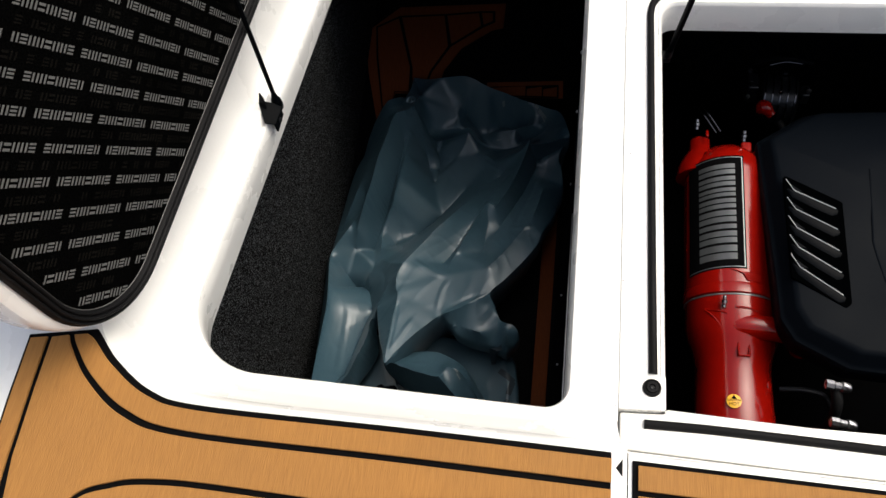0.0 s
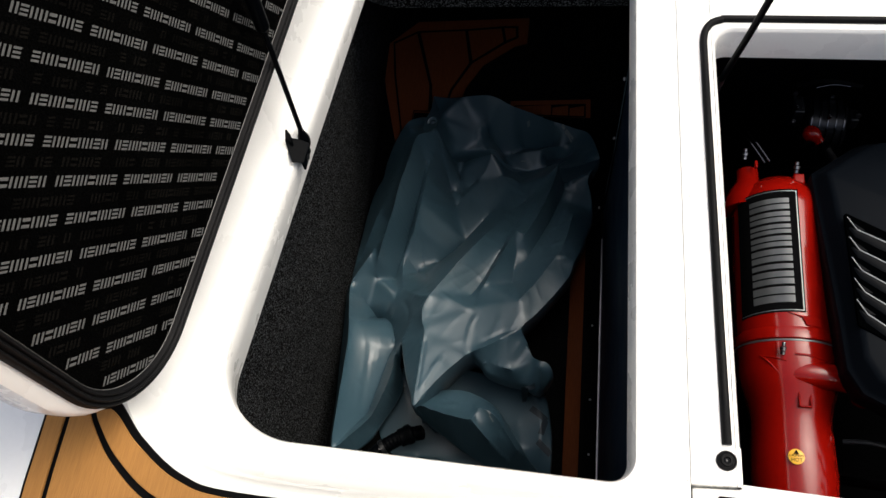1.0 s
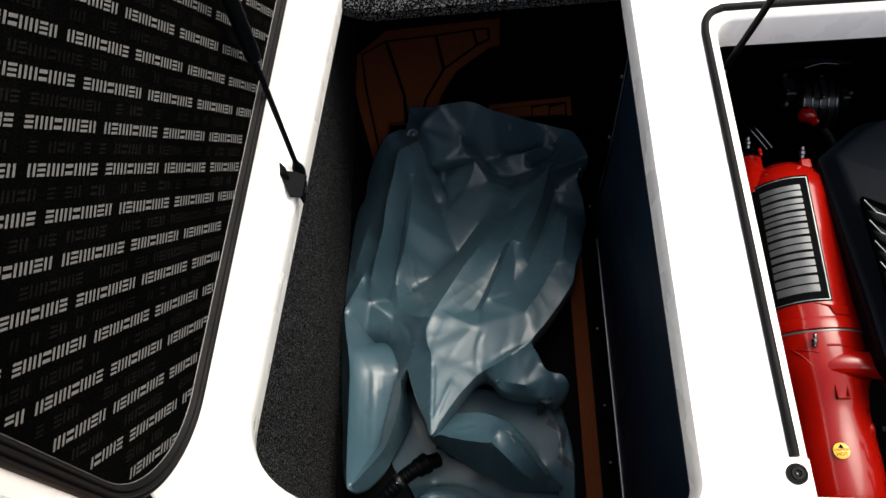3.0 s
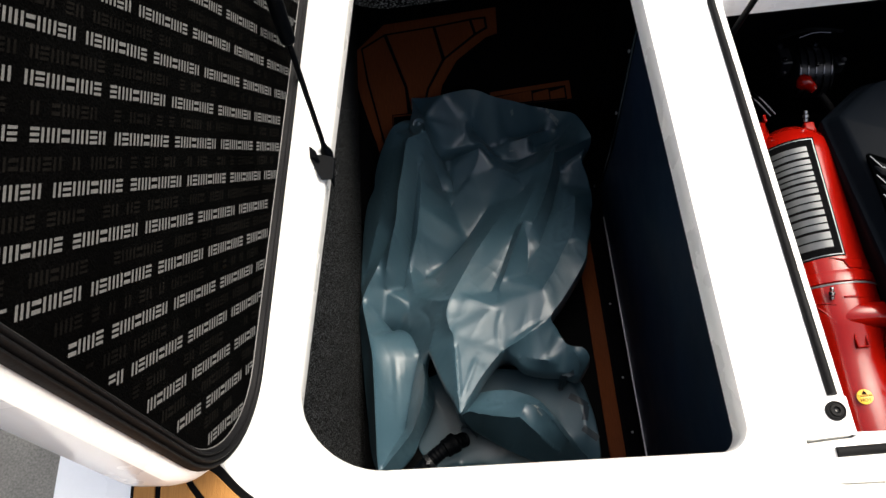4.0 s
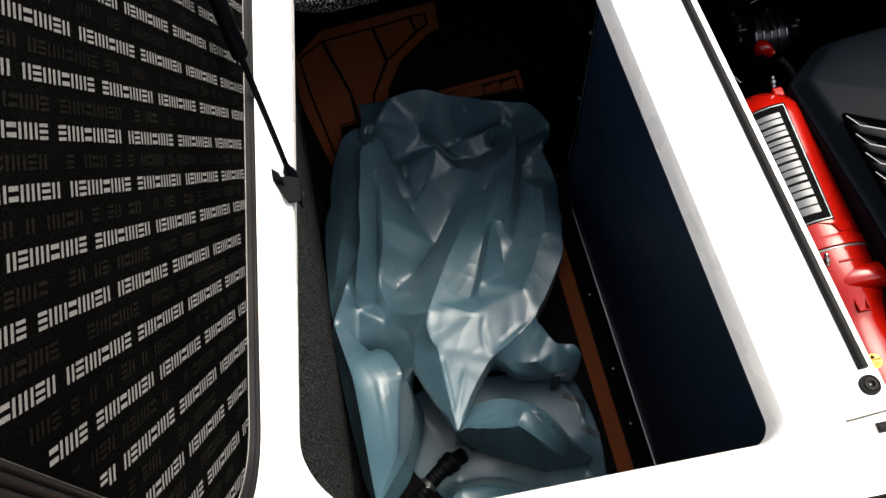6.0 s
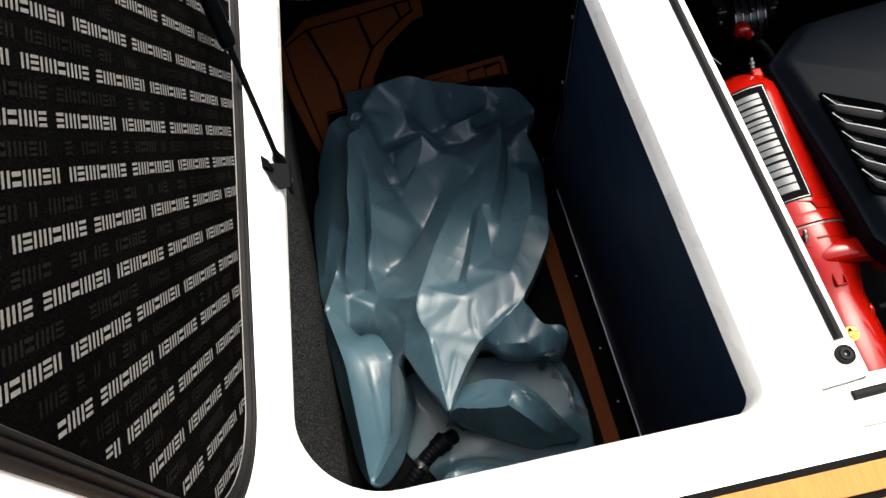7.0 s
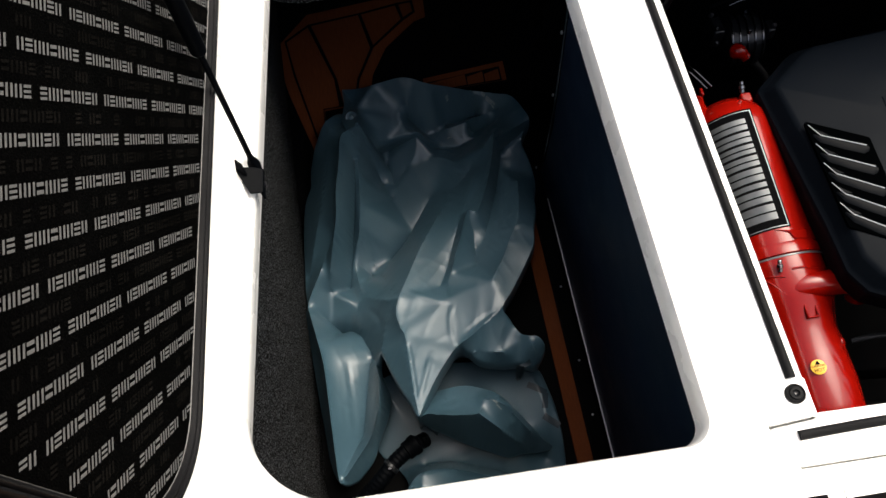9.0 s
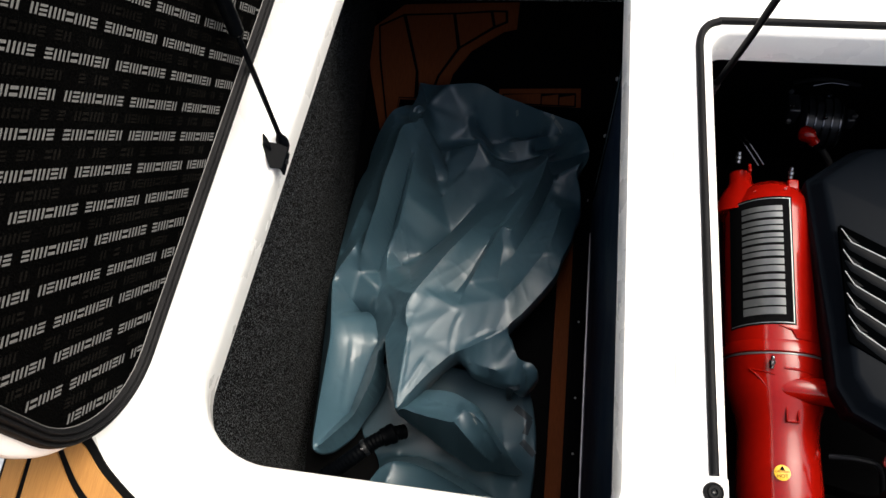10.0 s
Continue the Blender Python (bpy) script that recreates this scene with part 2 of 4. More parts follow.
part("flap_gap", block(0.75, -0.035, -0.036, 1.38, 0.10, 0.008), GEL, deck)

rx = [(0.0765, -0.0465), (0.3, -0.0515), (0.6, -0.0555), (1.0, -0.0615), (1.42, -0.068)]
rl = smooth_line(rx)
rt = smooth_line([(x, y - 0.038) for x, y in rx])
ro = smooth_line([(x, -0.95) for x, y in rx])
part("transom_wall", loft([zed(rl, -0.030), zed(rl, -0.010), zed(between(rl, rt, 0.15), -0.003), zed(between(rl, rt, 0.5), 0.05), zed(between(rl, rt, 0.75), 0.103), zed(between(rl, rt, 0.92), 0.129), zed(rt, 0.136), zed(between(rt, ro, 0.04), 0.137), zed(ro, 0.137)], closed=False), GEL, deck)
part("seam_gap", block(0.0755, -0.25, -0.05, 0.012, 0.44, 0.02), GROOVE, deck)
part("transom_face", block(0.3, -0.97, -0.662, 2.2, 0.02, 1.572), GEL, deck)
part("hull_side", block(1.43, 0.39, -0.725, 0.02, 2.70, 1.448), GEL, deck)
part("hull_front", block(0.30, 1.76, -0.725, 2.24, 0.02, 1.446), GEL, deck)
part("hull_bottom", block(0.30, 0.39, -0.905, 2.22, 2.68, 0.02), GEL, deck)

# small dark blemishes in the gelcoat
flecks = bmesh.new()
for fx, fy, fr in ((0.088, 0.437, 0.0011), (0.080, 0.205, 0.0013), (0.094, 0.60, 0.0008), (0.072, 0.012, 0.001)):
    add(flecks, lathe([(0.0, fr), (0.0006, fr * 0.8)], (fx, fy, 0.0003), (0, 0, 1), 8))
part("fleck", flecks, RUBBER, deck)

# ---- foam decking on the transom top ----


def pad_piece(outline, z0, z1, mat, parent, name, bevel=0.0008):
    return part(name, slab(outline, z0, z1), mat, parent, bevel=bevel)


def strip(line_a, line_b):
    """An outline between two lines that run the same way."""
    return [tuple(p) for p in line_a] + [tuple(p) for p in reversed(line_b)]


ZP = 0.1385
pad = thing("foam_deck_pad", "tan teak-look foam decking with black grooves on the white transom top", "deck pad", group="foam decking")
edge_a = smooth_line([(0.057, -0.085), (-0.2, -0.081), (-0.455, -0.079), (-0.53, -0.066), (-0.590, -0.030), (-0.624, 0.002), (-0.633, 0.011)])
edge_b = smooth_line([(0.057, -0.093), (-0.2, -0.089), (-0.455, -0.087), (-0.534, -0.073), (-0.595, -0.037), (-0.630, -0.006), (-0.643, 0.002)])
line_a = smooth_line([(0.057, -0.1205), (-0.2, -0.1165), (-0.465, -0.1135), (-0.553, -0.095), (-0.615, -0.056), (-0.651, -0.018), (-0.662, -0.001)])
line_b = smooth_line([(0.057, -0.128), (-0.2, -0.124), (-0.468, -0.121), (-0.558, -0.1025), (-0.622, -0.061), (-0.659, -0.020), (-0.670, -0.002)])
left_a = [Vector(p) for p in ((-0.693, -0.007), (-0.690, -0.08), (-0.684, -0.17), (-0.672, -0.3), (-0.655, -0.6))]
left_b = [p + Vector((-0.0072, 0)) for p in left_a]
left_c = [Vector(p) for p in ((-0.724, -0.011), (-0.720, -0.10), (-0.714, -0.17), (-0.702, -0.3), (-0.685, -0.6))]
left_d = [p + Vector((-0.006, 0.006)) for p in left_c]
curve_a = smooth_line([(0.057, -0.182), (-0.2, -0.178), (-0.41, -0.173), (-0.49, -0.175), (-0.541, -0.184), (-0.59, -0.210), (-0.635, -0.30)])
curve_b = [p + Vector((0.001, -0.0072)) for p in curve_a]
outline = strip(edge_a, [Vector((0.057, -0.62)), Vector((-0.67, -0.62))] + left_d[::-1])
pad_piece(outline, 0.1370, ZP + 0.002, GROOVE, pad, "backing")
ZT = ZP + 0.006
pad_piece(strip(edge_b, line_a), ZP + 0.002, ZT, TEAK, pad, "plank")
pad_piece(strip(line_b, [curve_a[0]] + curve_a[1:] + [Vector((-0.66, -0.3)), left_a[2], left_a[1], left_a[0]]), ZP + 0.002, ZT, TEAK, pad, "plank")
pad_piece(strip(left_b, left_c), ZP + 0.002, ZT, TEAK, pad, "plank")
pad_piece(strip(curve_b, [Vector((0.057, -0.6)), Vector((-0.6, -0.6))]), ZP + 0.002, ZT, TEAK, pad, "plank")

pad2 = thing("foam_deck_pad", "tan teak-look foam decking panel behind the engine hatch", "deck pad", group="foam decking")
pad_piece([(0.081, -0.092), (0.60, -0.101), (1.40, -0.101), (1.40, -0.62), (0.081, -0.62)], 0.1370, ZP + 0.002, GROOVE, pad2, "backing")
pad_piece([(0.087, -0.098), (0.60, -0.107), (1.394, -0.107), (1.394, -0.135), (0.60, -0.135), (0.087, -0.126)], ZP + 0.002, ZT, TEAK, pad2, "plank")
pad_piece([(0.087, -0.132), (0.262, -0.135), (0.262, -0.60), (0.087, -0.60)], ZP + 0.002, ZT, TEAK, pad2, "plank")
pad_piece([(0.268, -0.141), (1.394, -0.141), (1.394, -0.60), (0.268, -0.60)], ZP + 0.002, ZT, TEAK, pad2, "plank")
latch = thing("seam_bumper", "small black rubber wedge in the deck seam", "bumper")
part("wedge", loft([[(0.062, -0.102, 0.136), (0.0705, -0.090, 0.136), (0.0705, -0.112, 0.136)], [(0.0635, -0.102, 0.139), (0.0695, -0.093, 0.139), (0.0695, -0.110, 0.139)]], caps=True), RUBBER, latch)

# ---- seals and bumpers of the engine hatch ----


def seal(name, pts, per=10):
    t = thing(name, "black rubber bulb seal along the engine hatch rim", "seal")
    line = smooth_line(pts, per)
    loops = []
    for i, p in enumerate(line):
        d = (line[min(i + 1, len(line) - 1)] - line[max(i - 1, 0)]).normalized()
        s = Vector((-d.y, d.x, 0))
        loops.append([p + s * (0.0062 * math.cos(a)) + Vector((0, 0, 0.0002 + 0.0085 * max(0, math.sin(a)) ** 0.6)) for a in [math.pi * k / 10 for k in range(11)]])
    turn = 42 if len(loops) > 60 else len(loops)
    part("strip", loft(loops[:turn], caps=True), RUBBER, t)
    if turn < len(loops):
        part("strip", loft(loops[turn - 1:], caps=True), RUBBER, t)


seal("hatch_seal", [(0.123, 0.062, 0), (0.122, 0.20, 0), (0.121, 0.45, 0), (0.120, 0.70, 0), (0.121, 0.755, 0), (0.130, 0.782, 0), (0.150, 0.795, 0), (0.19, 0.798, 0), (0.5, 0.798, 0), (1.2, 0.798, 0)])
seal("flap_seal", [(0.112, -0.008, -0.009), (0.17, -0.0075, -0.009), (0.23, -0.008, -0.009), (0.42, -0.013, -0.009), (0.8, -0.025, -0.009), (1.2, -0.039, -0.009)])


def bumper(x, y):
    t = thing("rubber_bumper", "round black rubber bumper button on the white deck", "bumper", group="deck bumpers")
    part("washer", lathe([(0, 0.0128), (0.0030, 0.0128), (0.0048, 0.0118), (0.0052, 0.0105), (0.0040, 0.0095), (0.0042, 0.0085), (0.0062, 0.0075), (0.0062, 0.0045), (0.003, 0.0035)], (x, y, 0.0002), (0, 0, 1)), RUBBER, t)
    part("screw", lathe([(0, 0.0034), (0.0042, 0.0034), (0.0048, 0.0022), (0.0034, 0.0012)], (x, y, 0.0002), (0, 0, 1), 12), CASTBLACK, t)


bumper(0.1215, 0.0415)
bumper(0.100, 0.862)

# ---- lid of the locker, standing open on its hinge ----
LU = Vector((0.0896, 0.9960, 0))
LV = Vector((-0.0499, 0, 0.9988))
LW = LU.cross(LV).normalized()
LID = Matrix(((LU.x, LV.x, LW.x, -0.596), (LU.y, LV.y, LW.y, 0.0), (LU.z, LV.z, LW.z, 0), (0, 0, 0, 1)))
lid = thing("locker_lid", "open white locker lid lined with black printed carpet", "lid")


def lid_outline(out, w):
    c = [(-0.013 - out, 0.143 - out), (0.032 - out, 0.80 + out), (0.93 + out, 0.80 + out), (0.93 + out, 0.198 - out)]
    return [(x, y, w) for x, y in rounded(c, [0.115 + out, 0.10 + out, 0.08 + out, 0.06 + out], 16)]


def shell_outline(out, w):
    low_v = 0.143 - 0.016 * min(1, max(0, (out + 0.02) / 0.04))
    c = [(-0.013 - out, low_v), (0.032 - out, 0.80 + out), (0.93 + out, 0.80 + out), (0.93 + out, low_v + 0.055)]
    return [(x, y, w) for x, y in rounded(c, [0.115 + out, 0.10 + out, 0.08 + out, 0.06 + out], 16)]


part("shell", mapped(loft([shell_outline(0.015, -0.002), shell_outline(0.030, -0.004), shell_outline(0.036, -0.008), shell_outline(0.039, -0.018), shell_outline(0.040, -0.045), shell_outline(0.032, -0.066), shell_outline(0.010, -0.078), shell_outline(-0.04, -0.084)], caps=True), LID), GEL, lid, "glossy white lid shell")
trim = []
for k in range(25):
    f = k / 24
    trim.append(lid_outline(-0.002 + 0.0225 * f, 0.001 + 0.0055 * abs(math.sin(3 * math.pi * f)) ** 0.7 + 0.004 * math.sin(math.pi * f)))
part("seal_trim", mapped(loft(trim), LID), RUBBER, lid, "black ribbed rubber edge seal")
part("trim_edge", mapped(loft([lid_outline(-0.0028, 0.0016), lid_outline(-0.0022, 0.0026), lid_outline(-0.0014, 0.0016)]), LID), TRIMLINE, lid, "thin grey inner edge of the seal")
part("lining", mapped(loft([lid_outline(0.0, -0.004), lid_outline(0.0, 0.0005), lid_outline(-0.002, 0.0015)], caps=True), LID), LIDCARPET, lid, "black carpet lining with rows of grey bars")


def inside(u, v):
    """Whether a spot lies on the lining, clear of its border."""
    a, b, r = -0.008 + 0.068 * (v - 0.15), 0.147, 0.112
    if u < a or v < b + 0.058 * u or u > 0.92 or v > 0.79:
        return False
    return not (u < a + r and v < b + r and (u - a - r) ** 2 + (v - b - r) ** 2 > r * r)


# where the gaps between the printed marks begin, row by row along the slant
SHIFTS = [0.0085, 0.0125, -0.011, -0.011, -0.032, -0.053, -0.068, -0.084, -0.101, -0.0995, -0.125, -0.143]
# plain strokes of a mark's cells: (x0, y0, x1, y1) as shares of the cell
CELLS = [[(0, 0, 1, 0.22), (0, 0.39, 1, 0.61), (0, 0.78, 1, 1)], [(0.04, 0, 0.34, 1), (0.66, 0, 0.96, 1)], [(0, 0.06, 1, 0.36), (0, 0.64, 1, 0.94)]]
ORDER = (1, 0, 1, 1, 2, 1, 1, 0)


def printed(first, mat, name, w, pitch, high, bold, seed):
    """Slanted rows of plain printed marks across the lining."""
    rng = random.Random(seed)
    d = Vector((0.5621, -0.8271))
    n = Vector((0.8271, 0.5621))
    bm = bmesh.new()
    cell = 0.0918 / 8

    def bar(o, x0, y0, x1, y1):
        pts = [o + d * (x + 0.30 * y) + n * y for x, y in ((x0, y0), (x1, y0), (x1, y1), (x0, y1))]
        if all(inside(p.x, p.y) for p in pts):
            bm.faces.new([bm.verts.new((p.x, p.y, w)) for p in pts])

    for r in range(30):
        shift = SHIFTS[r] if r < len(SHIFTS) else SHIFTS[-1] - 0.0137 * (r - len(SHIFTS) + 1)
        slope = math.tan(radians(min(2.4, 0.45 * max(0, r - 2) - 1.6)))
        if not bold:
            shift += rng.uniform(-0.03, 0.03)
        for k in range(-14, 14):
            flip = (k + r) % 2
            for i, kind in enumerate(ORDER[::-1] if flip else ORDER):
                if not bold and rng.random() < 0.25:
                    continue
                along = shift + 0.0054 + k * pitch + i * cell
                o = n * (first + 0.0378 * r - high / 2 - slope * (along + 0.16)) + d * along
                for x0, y0, x1, y1 in CELLS[kind]:
                    bar(o, x0 * cell * 0.84, y0 * high, x1 * cell * 0.84, y1 * high)
    ob = part(name, mapped(bm, LID), mat, lid, smooth=False)
    return tagged(ob, kind="stuff")


printed(0.1433, PRINT, "print", 0.0022, 0.1025, 0.0108, True, 3)
printed(0.1433 + 0.0189, FAINT, "faint_print", 0.0020, 0.1025, 0.0100, False, 4)

# ---- gas strut of the lid and its bracket ----
strut = thing("gas_strut", "black gas strut holding the locker lid open", "strut")
part("rod", tube([(-0.544, 0.520, 0.000), (-0.5415, 0.528, 0.12), (-0.539, 0.536, 0.245)], 0.0042, 12), PLASTIC, strut)
part("cylinder", lathe([(0, 0.0055), (0.004, 0.0095), (0.008, 0.0105), (0.30, 0.0105), (0.305, 0.006)], (-0.5392, 0.5355, 0.237), (0.020, 0.066, 1)), PLASTIC, strut)
part("lid_stud", block(-0.553, 0.556, 0.545, 0.046, 0.02, 0.03), PLASTIC, strut, bevel=0.003)
part("end_fitting", lathe([(-0.016, 0.006), (-0.012, 0.0095), (0.0, 0.0105), (0.008, 0.009), (0.016, 0.006), (0.022, 0.005)], (-0.544, 0.520, -0.004), (0.02, 0.066, 1), 16), PLASTIC, strut)
bracket = thing("strut_bracket", "black folded metal strut bracket screwed to the white locker rim", "bracket")
arm = [(-0.566, 0.499, 0.022), (-0.549, 0.463, 0.010), (-0.532, 0.467, 0.002), (-0.529, 0.506, 0.003), (-0.544, 0.509, 0.009), (-0.558, 0.506, 0.018)]
part("arm", loft([arm, [(x + 0.001, y + 0.001, z - 0.004) for x, y, z in arm]], caps=True), PLASTIC, bracket, bevel=0.0006)
wing = [(-0.566, 0.500, 0.019), (-0.563, 0.508, 0.036), (-0.554, 0.499, 0.033), (-0.551, 0.490, 0.016)]
part("flange", loft([wing, [(x + 0.0015, y + 0.0025, z) for x, y, z in wing]], caps=True), PLASTIC, bracket, bevel=0.0005)
part("base_plate", block(-0.535, 0.488, -0.010, 0.004, 0.040, 0.022), PLASTIC, bracket, bevel=0.001)
part("screw", lathe([(0, 0.005), (0.003, 0.0045), (0.004, 0.002)], (-0.5335, 0.488, -0.012), (1, 0, 0.1), 12), CASTBLACK, bracket)

# ---- locker: walls, floor, ramp ----
locker = thing("locker_interior", "dark carpeted storage locker with brown foam on its floor", "locker", kind="structure")
wt = smooth_line([(-0.25, 0.000), (-0.43, 0.004), (-0.53, 0.016), (-0.592, 0.060), (-0.611, 0.135), (-0.604, 0.22), (-0.576, 0.50), (-0.542, 0.86), (-0.53, 1.1), (-0.53, 1.41)])
wm = smooth_line([(-0.25, -0.01), (-0.43, -0.005), (-0.535, 0.010), (-0.598, 0.056), (-0.619, 0.13), (-0.615, 0.22), (-0.598, 0.50), (-0.580, 0.86), (-0.575, 1.1), (-0.575, 1.41)])
wb = smooth_line([(-0.25, -0.02), (-0.43, -0.02), (-0.54, -0.005), (-0.605, 0.05), (-0.626, 0.12), (-0.629, 0.22), (-0.629, 0.50), (-0.629, 0.86), (-0.63, 1.1), (-0.63, 1.41)])
part("wall_carpet", loft([zed(wt, -0.112), zed(between(wt, wm, 0.5), -0.22), zed(wm, -0.38), zed(wb, -0.775)], closed=False), CARPET, locker, "speckled charcoal carpet on the wall")
part("wall_back", block(-0.27, 1.425, -0.42, 0.82, 0.02, 0.76), CARPET, locker)
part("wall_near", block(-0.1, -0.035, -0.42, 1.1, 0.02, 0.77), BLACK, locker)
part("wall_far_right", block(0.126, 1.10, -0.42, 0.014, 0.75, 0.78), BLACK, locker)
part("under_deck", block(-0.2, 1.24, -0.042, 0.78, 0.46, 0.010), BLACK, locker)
lip = [(-0.58, 0.925), (-0.53, 0.908), (-0.49, 0.888), (-0.45, 0.876), (-0.34, 0.879), (-0.15, 0.884), (0.04, 0.888)]
part("far_lip_carpet", loft([[(x, 1.03, -0.020) for x, y in lip], [(x, y + 0.02, -0.026) for x, y in lip], [(x, y, -0.036) for x, y in lip], [(x, y + 0.002, -0.060) for x, y in lip], [(x, y + 0.03, -0.085) for x, y in lip]], closed=False), CARPET, locker, "grey carpet over the far edge of the locker")
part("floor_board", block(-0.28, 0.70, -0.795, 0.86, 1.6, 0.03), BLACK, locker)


def ramp_z(y):
    return -0.547 + 0.40 * (y - 1.289)


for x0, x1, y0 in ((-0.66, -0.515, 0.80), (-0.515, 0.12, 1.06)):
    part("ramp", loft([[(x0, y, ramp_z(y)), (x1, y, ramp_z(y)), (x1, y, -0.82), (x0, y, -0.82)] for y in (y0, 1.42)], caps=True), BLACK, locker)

board = thing("side_board", "dark coated divider board on the locker side", "panel")
part("panel", loft([[(0.010, -0.02, -0.040), (0.010, 0.765, -0.040), (0.010, 0.775, -0.45), (0.014, 0.840, -0.745), (0.014, -0.02, -0.745)], [(0.024, -0.02, -0.040), (0.024, 0.765, -0.040), (0.024, 0.775, -0.45), (0.028, 0.840, -0.745), (0.028, -0.02, -0.745)]], caps=True), BOARD, board)
part("edge_strip", tube([(0.008, 0.768, -0.042), (0.008, 0.778, -0.40), (0.010, 0.815, -0.66)], 0.0028, 8), DARKSTEEL, board)
for sy, sz in ((0.772, -0.13), (0.779, -0.33), (0.845, -0.735)):
    part("screw", lathe([(0, 0.004), (0.002, 0.0035), (0.003, 0.0015)], (0.003, sy, sz), (-1, 0, 0.3), 10), STEEL, board)
angle = thing("floor_angle", "thin aluminium angle along the locker floor", "trim")
part("upright", block(0.012, 0.375, -0.752, 0.002, 0.75, 0.034), BLACK, angle)
part("edge", block(0.0115, 0.375, -0.7345, 0.003, 0.75, 0.002), ALU, angle)
part("foot", block(-0.006, 0.375, -0.768, 0.026, 0.75, 0.002), BLACK, angle)
for sy in (0.20, 0.33, 0.52):
    part("screw", lathe([(0, 0.003), (0.002, 0.0026), (0.003, 0.001)], (-0.005, sy, -0.768), (0, 0, 1), 10), STEEL, angle)

fpad = thing("floor_pad", "brown foam floor pad with black grooves in the locker", "floor pad")
part("backing", block(-0.325, 0.385, -0.776, 0.61, 0.80, 0.008), GROOVE, fpad)
for a, b in ((-0.064, -0.028),):
    part("plank", block((a + b) / 2, 0.385, -0.769, b - a, 0.76, 0.007), BROWN, fpad, bevel=0.001)


def ramp_pad(name, outline, z=0.0, mat=BROWN, parent=None):
    bm = loft([[(x, y, ramp_z(y) + z) for x, y in outline], [(x, y, ramp_z(y) + z + 0.004) for x, y in outline]], caps=True)
    return part(name, bm, mat, parent, bevel=0.0008)


spare = thing("spare_foam_pad", "brown foam pad with black grooves on the locker ramp", "foam pad", group="ramp pads")
ramp_pad("backing", [(-0.618, 1.225), (-0.600, 1.245), (-0.521, 1.304), (-0.212, 1.318), (-0.215, 1.251), (-0.247, 1.244), (-0.331, 1.192), (-0.376, 1.132), (-0.396, 1.064), (-0.515, 1.064), (-0.535, 0.93), (-0.548, 0.93), (-0.600, 1.12)], 0.0, BROWN, spare)
ramp_pad("groove", [(-0.589, 1.248), (-0.520, 1.279), (-0.382, 1.286), (-0.285, 1.295), (-0.242, 1.296), (-0.239, 1.265), (-0.273, 1.250), (-0.362, 1.196), (-0.412, 1.124), (-0.430, 1.066), (-0.516, 1.066), (-0.530, 0.94), (-0.536, 0.94), (-0.580, 1.16)], 0.0008, GROOVE, spare)
for o in ([(-0.584, 1.244), (-0.523, 1.272), (-0.478, 1.135), (-0.476, 1.068), (-0.518, 1.068), (-0.528, 0.95), (-0.533, 0.95), (-0.574, 1.16)],
          [(-0.514, 1.274), (-0.388, 1.281), (-0.371, 1.196), (-0.418, 1.126), (-0.436, 1.068), (-0.464, 1.068), (-0.470, 1.135)],
          [(-0.380, 1.281), (-0.288, 1.289), (-0.279, 1.254), (-0.362, 1.202)],
          [(-0.280, 1.290), (-0.248, 1.290), (-0.246, 1.268), (-0.272, 1.257)]):
    ramp_pad("piece", o, 0.0016, BROWN, spare)
spare2 = thing("spare_foam_pad", "small brown foam pad with a black groove on the locker ramp", "foam pad", group="ramp pads")
ramp_pad("backing", [(-0.25, 1.100), (-0.036, 1.110), (-0.034, 1.064), (-0.25, 1.064)], 0.0, BROWN, spare2)
ramp_pad("groove", [(-0.24, 1.088), (-0.048, 1.098), (-0.046, 1.064), (-0.24, 1.064)], 0.0008, GROOVE, spare2)
for a, b in ((-0.236, -0.140), (-0.136, -0.094), (-0.090, -0.052)):
    ramp_pad("piece", [(a, 1.085), (b, 1.092), (b + 0.001, 1.066), (a, 1.066)], 0.0016, BROWN, spare2)

# ---- folded vinyl bag ----
bag = thing("vinyl_bag", "crumpled slate-blue vinyl water bag lying on the locker floor", "bag")
FLOOR_Z = -0.768
BODY, FLAP, LOBE, BASE = [], [], [], []


def crease(layer, *spots):
    """A fold of the skin through spots of (x, y, z)."""
    layer.append(spots)


def even(pts, gap):
    """A smooth line through points with even spacing."""
    line = smooth_line(pts, 12)
    gone = [0.0]
    for p, q in zip(line, line[1:]):
        gone.append(gone[-1] + (q - p).length)
    n = max(2, round(gone[-1] / gap))
    k = np.linspace(0, gone[-1], n + 1)
    return np.stack([np.interp(k, gone, [p[i] for p in line]) for i in range(3)], 1)


under_edge = [(-0.462, 1.016, -0.6), (-0.436, 0.986, -0.585), (-0.414, 1.002, -0.66), (-0.367, 1.032, -0.71), (-0.287, 1.024, -0.715), (-0.214, 1.001, -0.745), (-0.146, 0.985, -0.74), (-0.09, 0.952, -0.67), (-0.045, 0.932, -0.645), (-0.02, 0.912, -0.628)]
right_edge = [(-0.02, 0.912, -0.628), (-0.034, 0.88, -0.65), (-0.024, 0.838, -0.67), (-0.019, 0.795, -0.685), (-0.022, 0.763, -0.688), (-0.034, 0.723, -0.67), (-0.039, 0.686, -0.65), (-0.061, 0.616, -0.6), (-0.068, 0.582, -0.59), (-0.078, 0.555, -0.582), (-0.109, 0.508, -0.58), (-0.141, 0.463, -0.572), (-0.172, 0.423, -0.565)]
